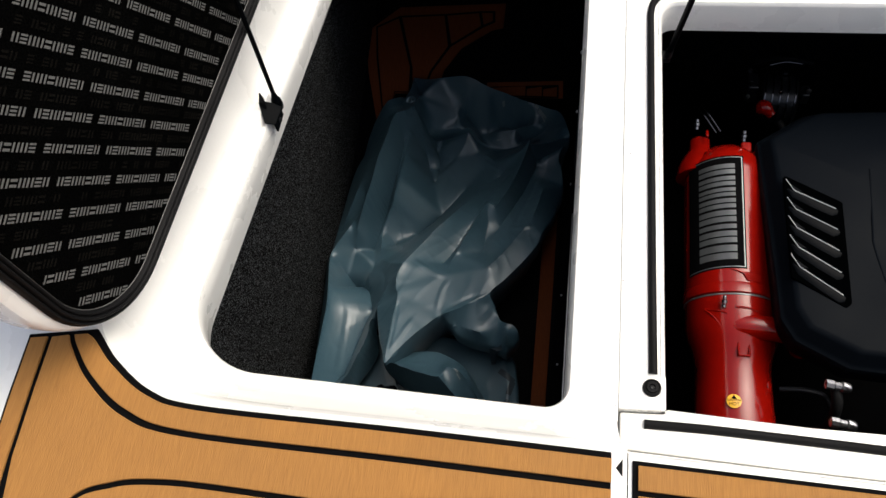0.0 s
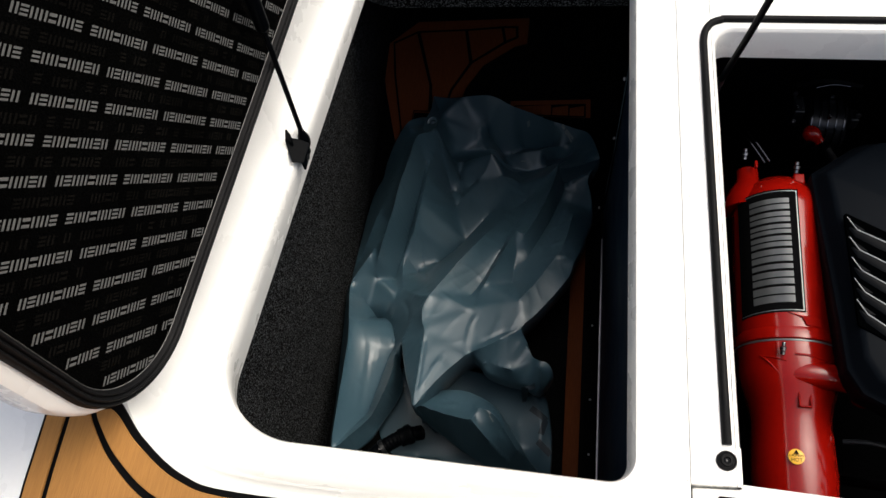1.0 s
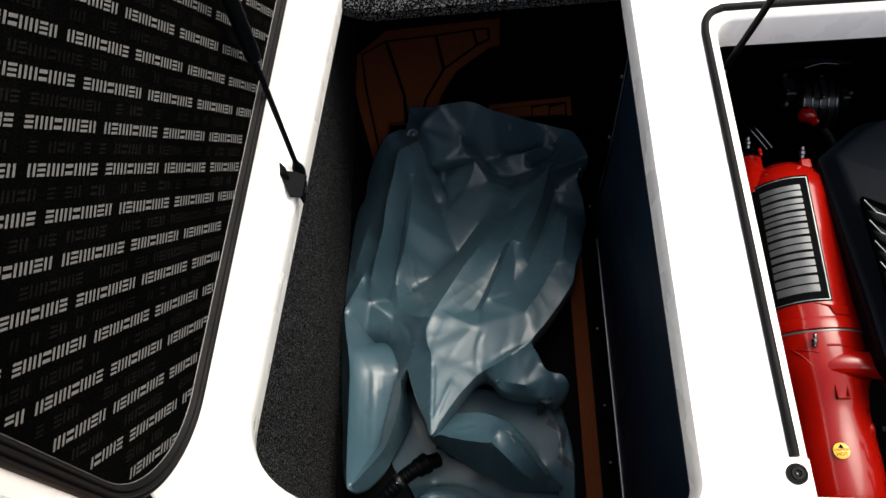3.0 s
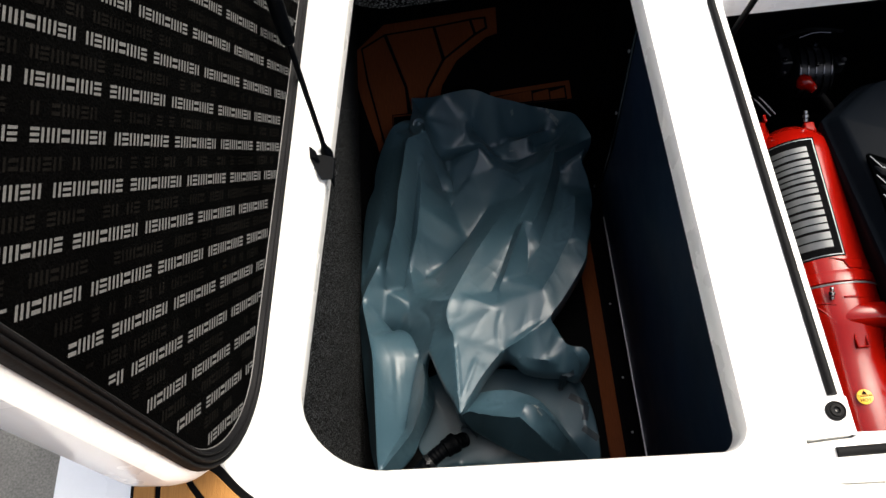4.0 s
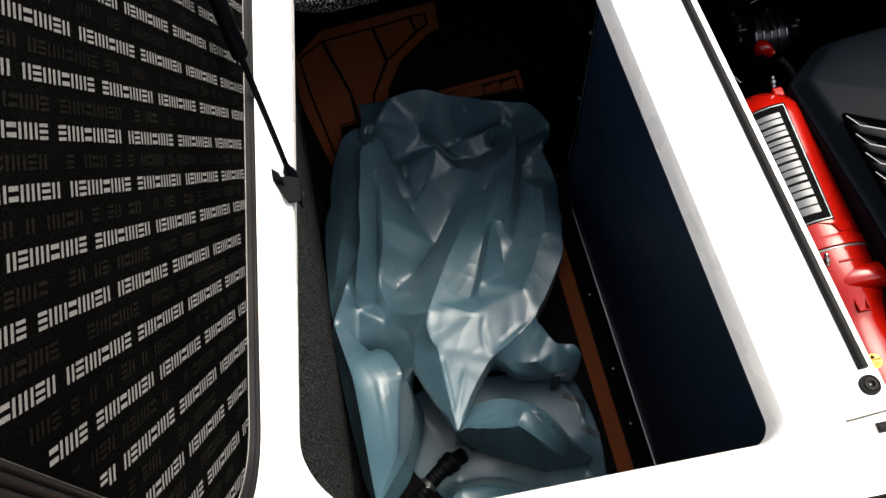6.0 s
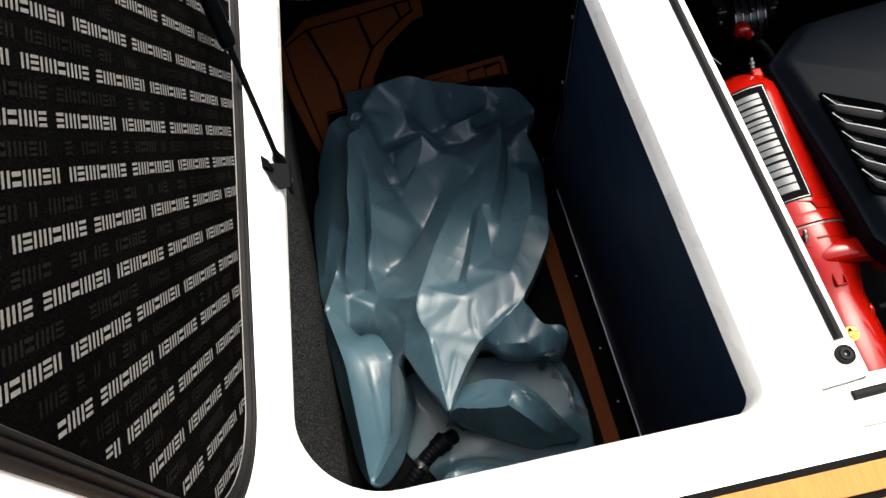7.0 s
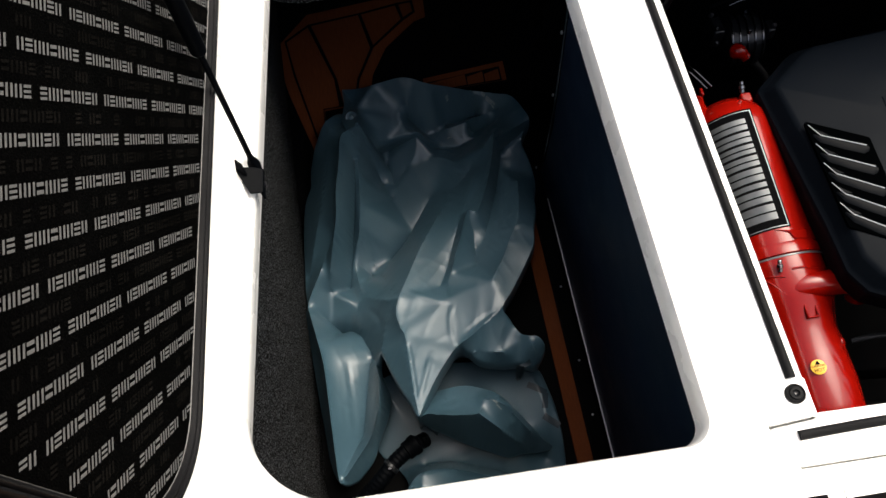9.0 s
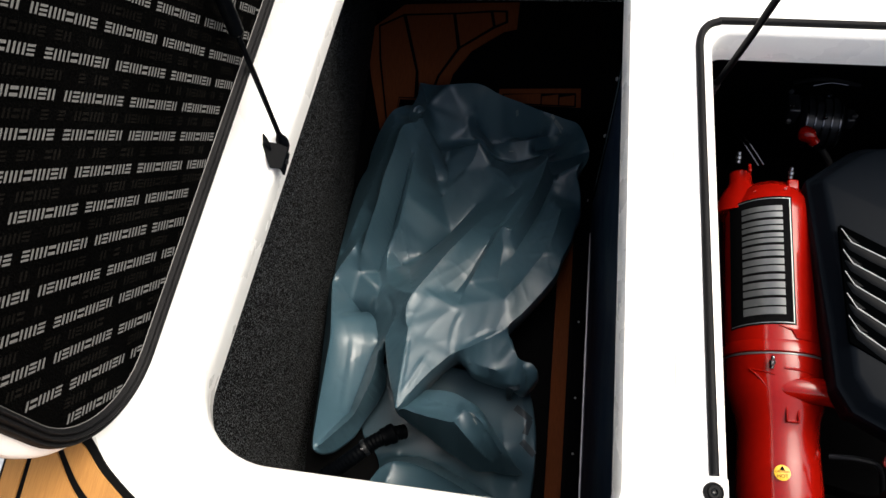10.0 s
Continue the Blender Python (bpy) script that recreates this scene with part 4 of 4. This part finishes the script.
def bag_mark(name, x, y, wide, tall, turn, mat, n=6, label=""):
    """A plain printed mark that follows the bag's skin."""
    c, s = math.cos(radians(turn)), math.sin(radians(turn))
    rows = []
    for j in range(n + 1):
        row = []
        for i in range(n + 1):
            u, v = (i / n - 0.5) * wide, (j / n - 0.5) * tall
            px, py = x + u * c - v * s, y + u * s + v * c
            row.append((px, py, on_bag(px, py) + 0.002))
        rows.append(row)
    return part(name, loft(rows, closed=False), mat, bag, label)


INK = material("dark_ink", (0.014, 0.024, 0.034), 0.5, grain=0.1)
PALE = material("pale_ink", (0.16, 0.19, 0.20), 0.5, grain=0.4, scale=700)
for mx, my, mw, mt, tn in ((-0.150, 0.300, 0.030, 0.010, 10), (-0.124, 0.266, 0.046, 0.014, -35), (-0.112, 0.236, 0.013, 0.036, -15), (-0.108, 0.190, 0.040, 0.014, -40)):
    bag_mark("printed_mark", mx, my, mw, mt, tn, INK)
for mx, my, mw, mt, tn in ((-0.088, 1.012, 0.026, 0.007, -38), (-0.104, 1.026, 0.010, 0.006, -38), (-0.197, 1.034, 0.007, 0.006, 20), (-0.207, 0.958, 0.012, 0.003, 10), (-0.228, 0.222, 0.012, 0.004, -50), (-0.222, 0.210, 0.014, 0.003, -50)):
    bag_mark("printed_mark", mx, my, mw, mt, tn, PALE)
part("valve", lathe([(0, 0.014), (0.003, 0.014), (0.005, 0.011), (0.004, 0.008), (0.008, 0.007), (0.010, 0.004)], (-0.440, 0.972, on_bag(-0.440, 0.972) - 0.001), (-0.2, -0.5, 1), 20), VINYL, bag, "moulded round valve of the bag")
part("valve_ring", lathe([(0.0045, 0.0125), (0.0062, 0.0135), (0.0062, 0.0148), (0.0040, 0.0155)], (-0.440, 0.972, on_bag(-0.440, 0.972) - 0.001), (-0.2, -0.5, 1), 20), VINYL, bag, "raised ring of the valve")

# ---- hose lying at the bag ----
hose = thing("filler_hose", "black ribbed hose with a steel clamp beside the vinyl bag", "hose")
part("hose", tube([(-0.560, 0.080, -0.700), (-0.522, 0.103, -0.680), (-0.490, 0.126, -0.664), (-0.455, 0.157, -0.660), (-0.420, 0.179, -0.662), (-0.385, 0.196, -0.682)], 0.0165, 20, 18, lambda f: 1 + 0.045 * math.sin(150 * f)), PLASTIC, hose)
part("collar", lathe([(0, 0.0168), (0.002, 0.0205), (0.016, 0.0205), (0.019, 0.0225), (0.030, 0.0225), (0.034, 0.0170)], (-0.432, 0.172, -0.661), (0.85, 0.5, -0.12)), PLASTIC, hose)
part("clamp", lathe([(0, 0.0170), (0.001, 0.0188), (0.009, 0.0188), (0.010, 0.0170)], (-0.470, 0.145, -0.661), (0.80, 0.6, 0.02)), CASTBLACK, hose)
part("clamp_screw", block(-0.468, 0.141, -0.642, 0.008, 0.005, 0.004), DARKSTEEL, hose, bevel=0.001)

# ---- engine bay ----
bay = thing("engine_bay", "black engine compartment under the deck", "engine bay", kind="structure")
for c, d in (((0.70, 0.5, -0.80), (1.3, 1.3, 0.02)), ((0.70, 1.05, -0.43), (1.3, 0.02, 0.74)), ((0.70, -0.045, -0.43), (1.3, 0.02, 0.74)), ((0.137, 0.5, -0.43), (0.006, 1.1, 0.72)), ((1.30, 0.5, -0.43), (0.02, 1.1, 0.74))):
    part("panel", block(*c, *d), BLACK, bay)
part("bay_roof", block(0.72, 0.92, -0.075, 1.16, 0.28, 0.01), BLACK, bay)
can_axis = Vector((0.0, 1.0, 0.10)).normalized()

can = thing("exhaust_converter", "glossy red cast exhaust converter with a black nameplate", "engine part")
A0 = Vector((0.306, -0.008, -0.360))


def on_axis(d):
    return A0 + can_axis * d


AU = A0 + Vector((0.009, 0, -0.011))
part("upper_body", lathe([(0.335, 0.081), (0.340, 0.086), (0.36, 0.086), (0.600, 0.086), (0.625, 0.082), (0.650, 0.067), (0.668, 0.046), (0.677, 0.02)], AU, can_axis, 44), RED, can)
part("lower_body", lathe([(0.0, 0.062), (0.05, 0.067), (0.11, 0.070), (0.16, 0.068), (0.205, 0.066), (0.235, 0.071), (0.262, 0.080), (0.285, 0.085), (0.333, 0.085)], AU, can_axis, 44), RED, can)
part("joint", lathe([(0.332, 0.084), (0.333, 0.0862), (0.3352, 0.0862), (0.3362, 0.084)], AU, can_axis, 44), SILVER, can)
def can_z(x, y):
    """Height of the converter's skin over a spot of the plan."""
    d = (y - AU.y) / can_axis.y
    rad = np.interp(d, [0.0, 0.05, 0.11, 0.16, 0.205, 0.235, 0.262, 0.285, 0.34, 0.60, 0.65], [0.062, 0.067, 0.070, 0.068, 0.066, 0.071, 0.080, 0.085, 0.086, 0.086, 0.067])
    return AU.z + 0.1 * d + math.sqrt(max(0.0, rad ** 2 - (x - AU.x) ** 2))


def can_ridge(r, *spots):
    return tube([(x, y, can_z(x, y) + 0.0004) for x, y in spots], r, 8, 5)


part("outlet", tube([(0.303, 0.264, -0.288), (0.314, 0.264, -0.281), (0.340, 0.263, -0.277), (0.385, 0.260, -0.278), (0.420, 0.256, -0.288), (0.432, 0.248, -0.325)], 0.0235, 24, 8, lambda f: min(1.0, 0.70 + f * 3)), RED, can)
part("outlet_rib", can_ridge(0.0022, (0.304, 0.291), (0.328, 0.290), (0.352, 0.287)), RED, can)
part("gusset", add(can_ridge(0.0016, (0.254, 0.292), (0.268, 0.275), (0.285, 0.252)), can_ridge(0.0016, (0.254, 0.292), (0.272, 0.286), (0.290, 0.280))), RED, can)
part("side_boss", lathe([(-0.02, 0.013), (0.006, 0.013), (0.010, 0.009)], (0.362, 0.165, -0.32), (1, 0, 0.2), 14), RED, can)
part("side_boss", lathe([(-0.02, 0.010), (0.006, 0.010), (0.010, 0.007)], (0.362, 0.085, -0.335), (1, 0, 0.2), 14), RED, can)
part("top_boss", block(0.340, 0.640, -0.262, 0.020, 0.022, 0.034), RED, can, bevel=0.003)
part("neck", lathe([(0, 0.050), (0.022, 0.046), (0.042, 0.036), (0.056, 0.026), (0.064, 0.0215), (0.084, 0.0205), (0.088, 0.017)], (0.262, 0.600, -0.307), (-0.03, 1, 0.14), 32), RED, can)
part("neck_rib", block(0.268, 0.678, -0.262, 0.006, 0.016, 0.010), RED, can, bevel=0.002)
part("shoulder", lathe([(0.336, 0.0862), (0.338, 0.0892), (0.352, 0.0892), (0.358, 0.0862)], AU, can_axis, 44), RED, can)
rim_bm = bmesh.new()
for dx, dy, sx, sy in ((-0.0095, 0, 0.004, 0.036), (0.0095, 0, 0.004, 0.036), (0, 0.017, 0.023, 0.004), (0, -0.017, 0.023, 0.004)):
    add(rim_bm, block(0.319 + dx, 0.224 + dy, -0.2795 - 0.12 * dx + 0.1 * dy, sx, sy, 0.012))
part("pocket_rim", rim_bm, RED, can, bevel=0.002)
fin = [(0.296, 0.364), (0.318, 0.355), (0.325, 0.342), (0.350, 0.341), (0.354, 0.359), (0.322, 0.358)]
part("cast_rib", loft([[(x, y, can_z(x, y) - 0.006) for x, y in fin], [(x, y, can_z(x, y) + 0.0035) for x, y in fin]], caps=True), RED, can, bevel=0.0012)
for x, y, z in ((0.2475, 0.690, -0.262), (0.335, 0.652, -0.246), (0.284, 0.290, -0.258)):
    b = bmesh.new()
    for k, r in enumerate((0.0055, 0.007, 0.0045)):
        add(b, lathe([(0, r * 0.8), (0.005, r * 0.8), (0.006, r * 0.6)], (x, y + 0.006 * k, z + 0.0045 * k), (0, 0.8, 0.6), 10))
    part("sensor", b, STEEL, can)

# curved nameplate with silver bars
P0, P1 = 0.375, 0.612


def on_can(d, ang, r):
    c = AU + can_axis * d
    return c + Vector((math.sin(ang), 0, math.cos(ang))) * r


def curved(d0, d1, a0, a1, r, n=10):
    ds = [d0, d1]
    return loft([[on_can(d, a0 + (a1 - a0) * i / n, r) for i in range(n + 1)] for d in ds], closed=False)


plate_a0, plate_a1 = -1.22, 0.13
part("nameplate", curved(P0, P1, plate_a0, plate_a1, 0.0867, 16), BLACK, can, "black nameplate with silver bars")
frame_bm = curved(P0 + 0.003, P0 + 0.0045, plate_a0 + 0.03, plate_a1 - 0.03, 0.0871)
add(frame_bm, curved(P1 - 0.0045, P1 - 0.003, plate_a0 + 0.03, plate_a1 - 0.03, 0.0871))
add(frame_bm, curved(P0 + 0.003, P1 - 0.003, plate_a1 - 0.05, plate_a1 - 0.03, 0.0871, 2))
part("plate_border", frame_bm, SILVER, can)
d = P1 - 0.018
for wdt in (0.027, 0.025, 0.023, 0.025, 0.029, 0.014, 0.029, 0.034):
    half = (wdt - 0.008) / 2 if wdt > 0.015 else wdt - 0.005
    for shift in ((0.0, half + 0.003) if wdt > 0.015 else (0.0,)):
        part("name_bar", curved(d - shift - half, d - shift, -0.88, -0.06, 0.0871), NAMEBAR, can)
    d -= wdt

# round warning sticker
sdir = Vector((-0.10, 0, 1)).normalized()
sc = on_axis(0.133) + sdir * 0.0592
sticker = part("warning_sticker", lathe([(0, 0.0125), (0.0008, 0.0125), (0.0010, 0.0121)], sc, sdir, 28), YELLOW, can, "round yellow caution hot sticker")


def words(text, size, centre, mat, parent, lift):
    cu = bpy.data.curves.new("words", "FONT")
    cu.body, cu.size, cu.align_x, cu.align_y = text, size, "CENTER", "CENTER"
    cu.extrude = 0.0002
    tmp = new("tmp", cu)
    me = bpy.data.meshes.new_from_object(tmp)
    bpy.data.objects.remove(tmp)
    me.materials.append(mat)
    ob = new("lettering", me)
    rot = Vector((0, 0, 1)).rotation_difference(sdir).to_matrix().to_4x4()
    ob.matrix_world = Matrix.Translation(centre + sdir * lift) @ rot @ pose(0, 0, 0, 5.7)
    ob.parent = parent
    return ob


words("CAUTION", 0.0050, sc + Vector((0, 0.0015, 0)), BLACK, sticker, 0.0016)
words("HOT", 0.0082, sc + Vector((0, -0.0055, 0)), BLACK, sticker, 0.0016)
tri = loft([[sc + sdir * 0.0012 + Vector((x, y, 0.1 * y)) for x, y in ((-0.0045, 0.0042), (0.0045, 0.0042), (0, 0.0108))], [sc + sdir * 0.0017 + Vector((x, y, 0.1 * y)) for x, y in ((-0.0045, 0.0042), (0.0045, 0.0042), (0, 0.0108))]], caps=True)
part("triangle", tri, BLACK, sticker, smooth=False)

# engine cover with slanted louvres
cover = thing("engine_cover", "matt black plastic engine cover with slanted louvres", "engine cover")
co = rounded([(0.353, 0.64), (0.361, 0.345), (0.364, 0.252), (0.384, 0.213), (0.4645, 0.170), (0.54, 0.165), (0.95, 0.15), (0.95, 0.76), (0.46, 0.73)], [0.02, 0.05, 0.015, 0.012, 0.02, 0.03, 0.03, 0.03, 0.08], 5)
cc = Vector((0.65, 0.44))


def shrink(o, k, z):
    out = []
    for x, y in o:
        v = Vector((x, y)) - cc
        v = v * (1 - k / v.length)
        out.append((cc.x + v.x, cc.y + v.y, z))
    return out


def sunk(bm):
    """Lets the far end of the cover fall away."""
    for v in bm.verts:
        v.co.z -= 0.22 * max(0.0, v.co.y - 0.535)
    return bm


part("cover", sunk(loft([shrink(co, 0.006, -0.262), shrink(co, 0.001, -0.224), shrink(co, 0.0, -0.214), shrink(co, 0.0025, -0.2085), shrink(co, 0.006, -0.2070), shrink(co, 0.011, -0.2025), shrink(co, 0.021, -0.1850), shrink(co, 0.026, -0.1805), shrink(co, 0.034, -0.1790), shrink(co, 0.09, -0.1775), shrink(co, 0.14, -0.1765), shrink(co, 0.19, -0.1760)], caps=True)), COVER, cover)
part("panel_line", tube([(0.534, 0.55, -0.1795), (0.522, 0.42, -0.1768), (0.520, 0.39, -0.1768), (0.530, 0.32, -0.1775), (0.545, 0.24, -0.1790)], 0.0022, 8, 6), COVER, cover)
# flat slab, no real recess: its black colour gives the slots' shade
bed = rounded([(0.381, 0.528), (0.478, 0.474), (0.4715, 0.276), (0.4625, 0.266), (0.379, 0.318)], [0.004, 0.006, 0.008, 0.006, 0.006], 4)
part("louvre_shade_bed", slab(bed, -0.182, -0.1757), SLOTSHADE, cover, bevel=0.0008)
for k in range(5):
    a = Vector((0.3973 - 0.0009 * k, 0.4921 - 0.0389 * k, -0.1728))
    b = Vector((0.4641 - 0.0016 * k, 0.4579 - 0.0424 * k, -0.1728))
    tip = a + Vector((-0.0125, 0.0255, -0.0015))
    blade = []
    for f, w in ((-0.17, 0.003), (0.0, 0.013), (0.5, 0.0155), (0.95, 0.0155), (1.06, 0.008)):
        c = a.lerp(b, f)
        blade.append([c + Vector((0, 0.0, -0.004)), c + Vector((0, -0.001, 0)), c + Vector((-w * 0.15, -w * 0.45, 0.0008)), c + Vector((-w * 0.3, -w, -0.0022)), c + Vector((-w * 0.3, -w, -0.0060))])
    part("louvre", loft(blade, caps=True), LOUVRE, cover)
    # thin pale bars stand in for the sky highlight along each louvre
    line = tube([a, a.lerp(b, 0.5), b], 0.0011, 6, 4)
    add(line, tube([tip, tip.lerp(a, 0.55), a], 0.0008, 6, 4))
    part("louvre_glint", line, EDGEGLINT, cover)
    facet = [tip + Vector((0.001, -0.004, 0)), a + Vector((0.013, -0.001, 0.0)), a + Vector((0.0, 0.0008, 0))]
    part("louvre_tip", loft([[p - Vector((0, 0, 0.003)) for p in facet], facet], caps=True), LOUVRE, cover, smooth=False)

# parts round the engine
alt = thing("alternator", "black ribbed alternator deep in the engine bay", "engine part")
part("body", lathe([(0, 0.045), (0.006, 0.055), (0.075, 0.055), (0.082, 0.042)], (0.415, 0.890, -0.40), (1, -0.12, 0.05), 28), CASTBLACK, alt)
for k in range(5):
    part("rib", lathe([(0, 0.0550), (0.0006, 0.0580), (0.0032, 0.0580), (0.0038, 0.0550)], (0.4215 + 0.0157 * k, 0.8892 - 0.0019 * k, -0.3996 + 0.0008 * k), (1, -0.12, 0.05), 28), DARKSTEEL, alt, "bright cast rib")
part("bracket", block(0.394, 0.898, -0.372, 0.024, 0.044, 0.05), CASTBLACK, alt, bevel=0.004)
part("bracket", block(0.505, 0.875, -0.365, 0.018, 0.030, 0.03), CASTBLACK, alt, bevel=0.004)
part("mounting_nut", lathe([(0, 0.009), (0.006, 0.009), (0.006, 0.006), (0.012, 0.006), (0.013, 0.004)], (0.4646, 0.921, -0.353), (0, 0.25, 1), 8), DARKSTEEL, alt)
part("clip_wire", tube([(0.430, 0.936, -0.338), (0.465, 0.943, -0.335), (0.500, 0.941, -0.338)], 0.0009, 6, 6), DARKSTEEL, alt)
for bx, by, bz in ((0.386, 0.884, -0.345), (0.378, 0.852, -0.352), (0.388, 0.925, -0.348), (0.446, 0.856, -0.338), (0.508, 0.868, -0.346)):
    part("bolt", lathe([(0, 0.005), (0.006, 0.005), (0.008, 0.0035)], (bx, by, bz), (0, -0.3, 1), 8), STEEL, alt)
belt = thing("drive_belt", "black ribbed drive belt at the alternator", "belt")
part("belt", tube([(0.40, 0.960, -0.36), (0.45, 0.945, -0.325), (0.52, 0.935, -0.33)], 0.004, 8), RUBBER, belt)
capo = thing("terminal_cap", "red rubber terminal cap on a black cable", "cap")
part("cap", tube([(0.402, 0.822, -0.346), (0.412, 0.812, -0.340), (0.426, 0.800, -0.348)], 0.014, 14, 6, lambda f: 0.75 + 0.5 * math.sin(math.pi * min(1, f + 0.2))), RED, capo)
part("cable", tube([(0.440, 0.79, -0.354), (0.465, 0.76, -0.38), (0.50, 0.70, -0.45)], 0.008, 10), RUBBER, capo)
lines_t = thing("fuel_line", "thin steel line bent behind the red converter", "pipe", group="fuel lines")
part("pipe", tube([(0.30, 0.70, -0.28), (0.270, 0.745, -0.27), (0.25, 0.80, -0.30), (0.22, 0.84, -0.38)], 0.0020, 8), DARKSTEEL, lines_t)
lines_u = thing("fuel_line", "thin steel line bent behind the red converter", "pipe", group="fuel lines")
part("pipe", tube([(0.292, 0.70, -0.285), (0.262, 0.745, -0.275), (0.24, 0.80, -0.305), (0.21, 0.84, -0.38)], 0.0020, 8), DARKSTEEL, lines_u)
for k, (x, y, z) in enumerate(((0.450, 0.144, -0.22), (0.455, 0.084, -0.23))):
    f = thing("hose_fitting", "bright steel fuel fitting with a black hose", "fitting", group="fuel fittings")
    part("nut", lathe([(-0.022, 0.005), (-0.020, 0.009), (-0.008, 0.009), (-0.006, 0.007), (0.004, 0.007), (0.006, 0.009), (0.016, 0.009), (0.020, 0.006)], (x, y, z), (1, -0.1, -0.05), 8), STEEL, f)
    part("hose", tube([(x, y, z - 0.01), (x + 0.004, y - 0.03, z - 0.03), (x + 0.01, y - 0.04, z - 0.12), (x, y, z - 0.3)], 0.009, 10), RUBBER, f)
cabl = thing("sensor_cable", "black sensor cable with pale marks at the converter", "cable")
part("cable", tube([(0.388, 0.165, -0.322), (0.43, 0.163, -0.31), (0.47, 0.155, -0.33), (0.52, 0.12, -0.45)], 0.0045, 8), CASTBLACK, cabl)
estrut = thing("gas_strut", "thin black gas strut at the engine hatch corner", "strut")
part("rod", tube([(0.166, 0.735, -0.085), (0.179, 0.699, 0.097), (0.195, 0.655, 0.36)], 0.0056, 10), PLASTIC, estrut)
part("end_fitting", lathe([(0, 0.006), (0.004, 0.008), (0.02, 0.007), (0.024, 0.005)], (0.165, 0.738, -0.10), (0.063, -0.17, 1), 12), CASTBLACK, estrut)
part("mount", block(0.156, 0.742, -0.105, 0.030, 0.02, 0.014), CASTBLACK, estrut, bevel=0.002)

# ---- ground ----
g = bmesh.new()
bmesh.ops.create_grid(g, x_segments=4, y_segments=4, size=400)
bmesh.ops.translate(g, vec=(0, 0, -1.45), verts=g.verts)
tagged(part("ground", g, GROUND), "grey asphalt ground below the boat", "ground", kind="structure")
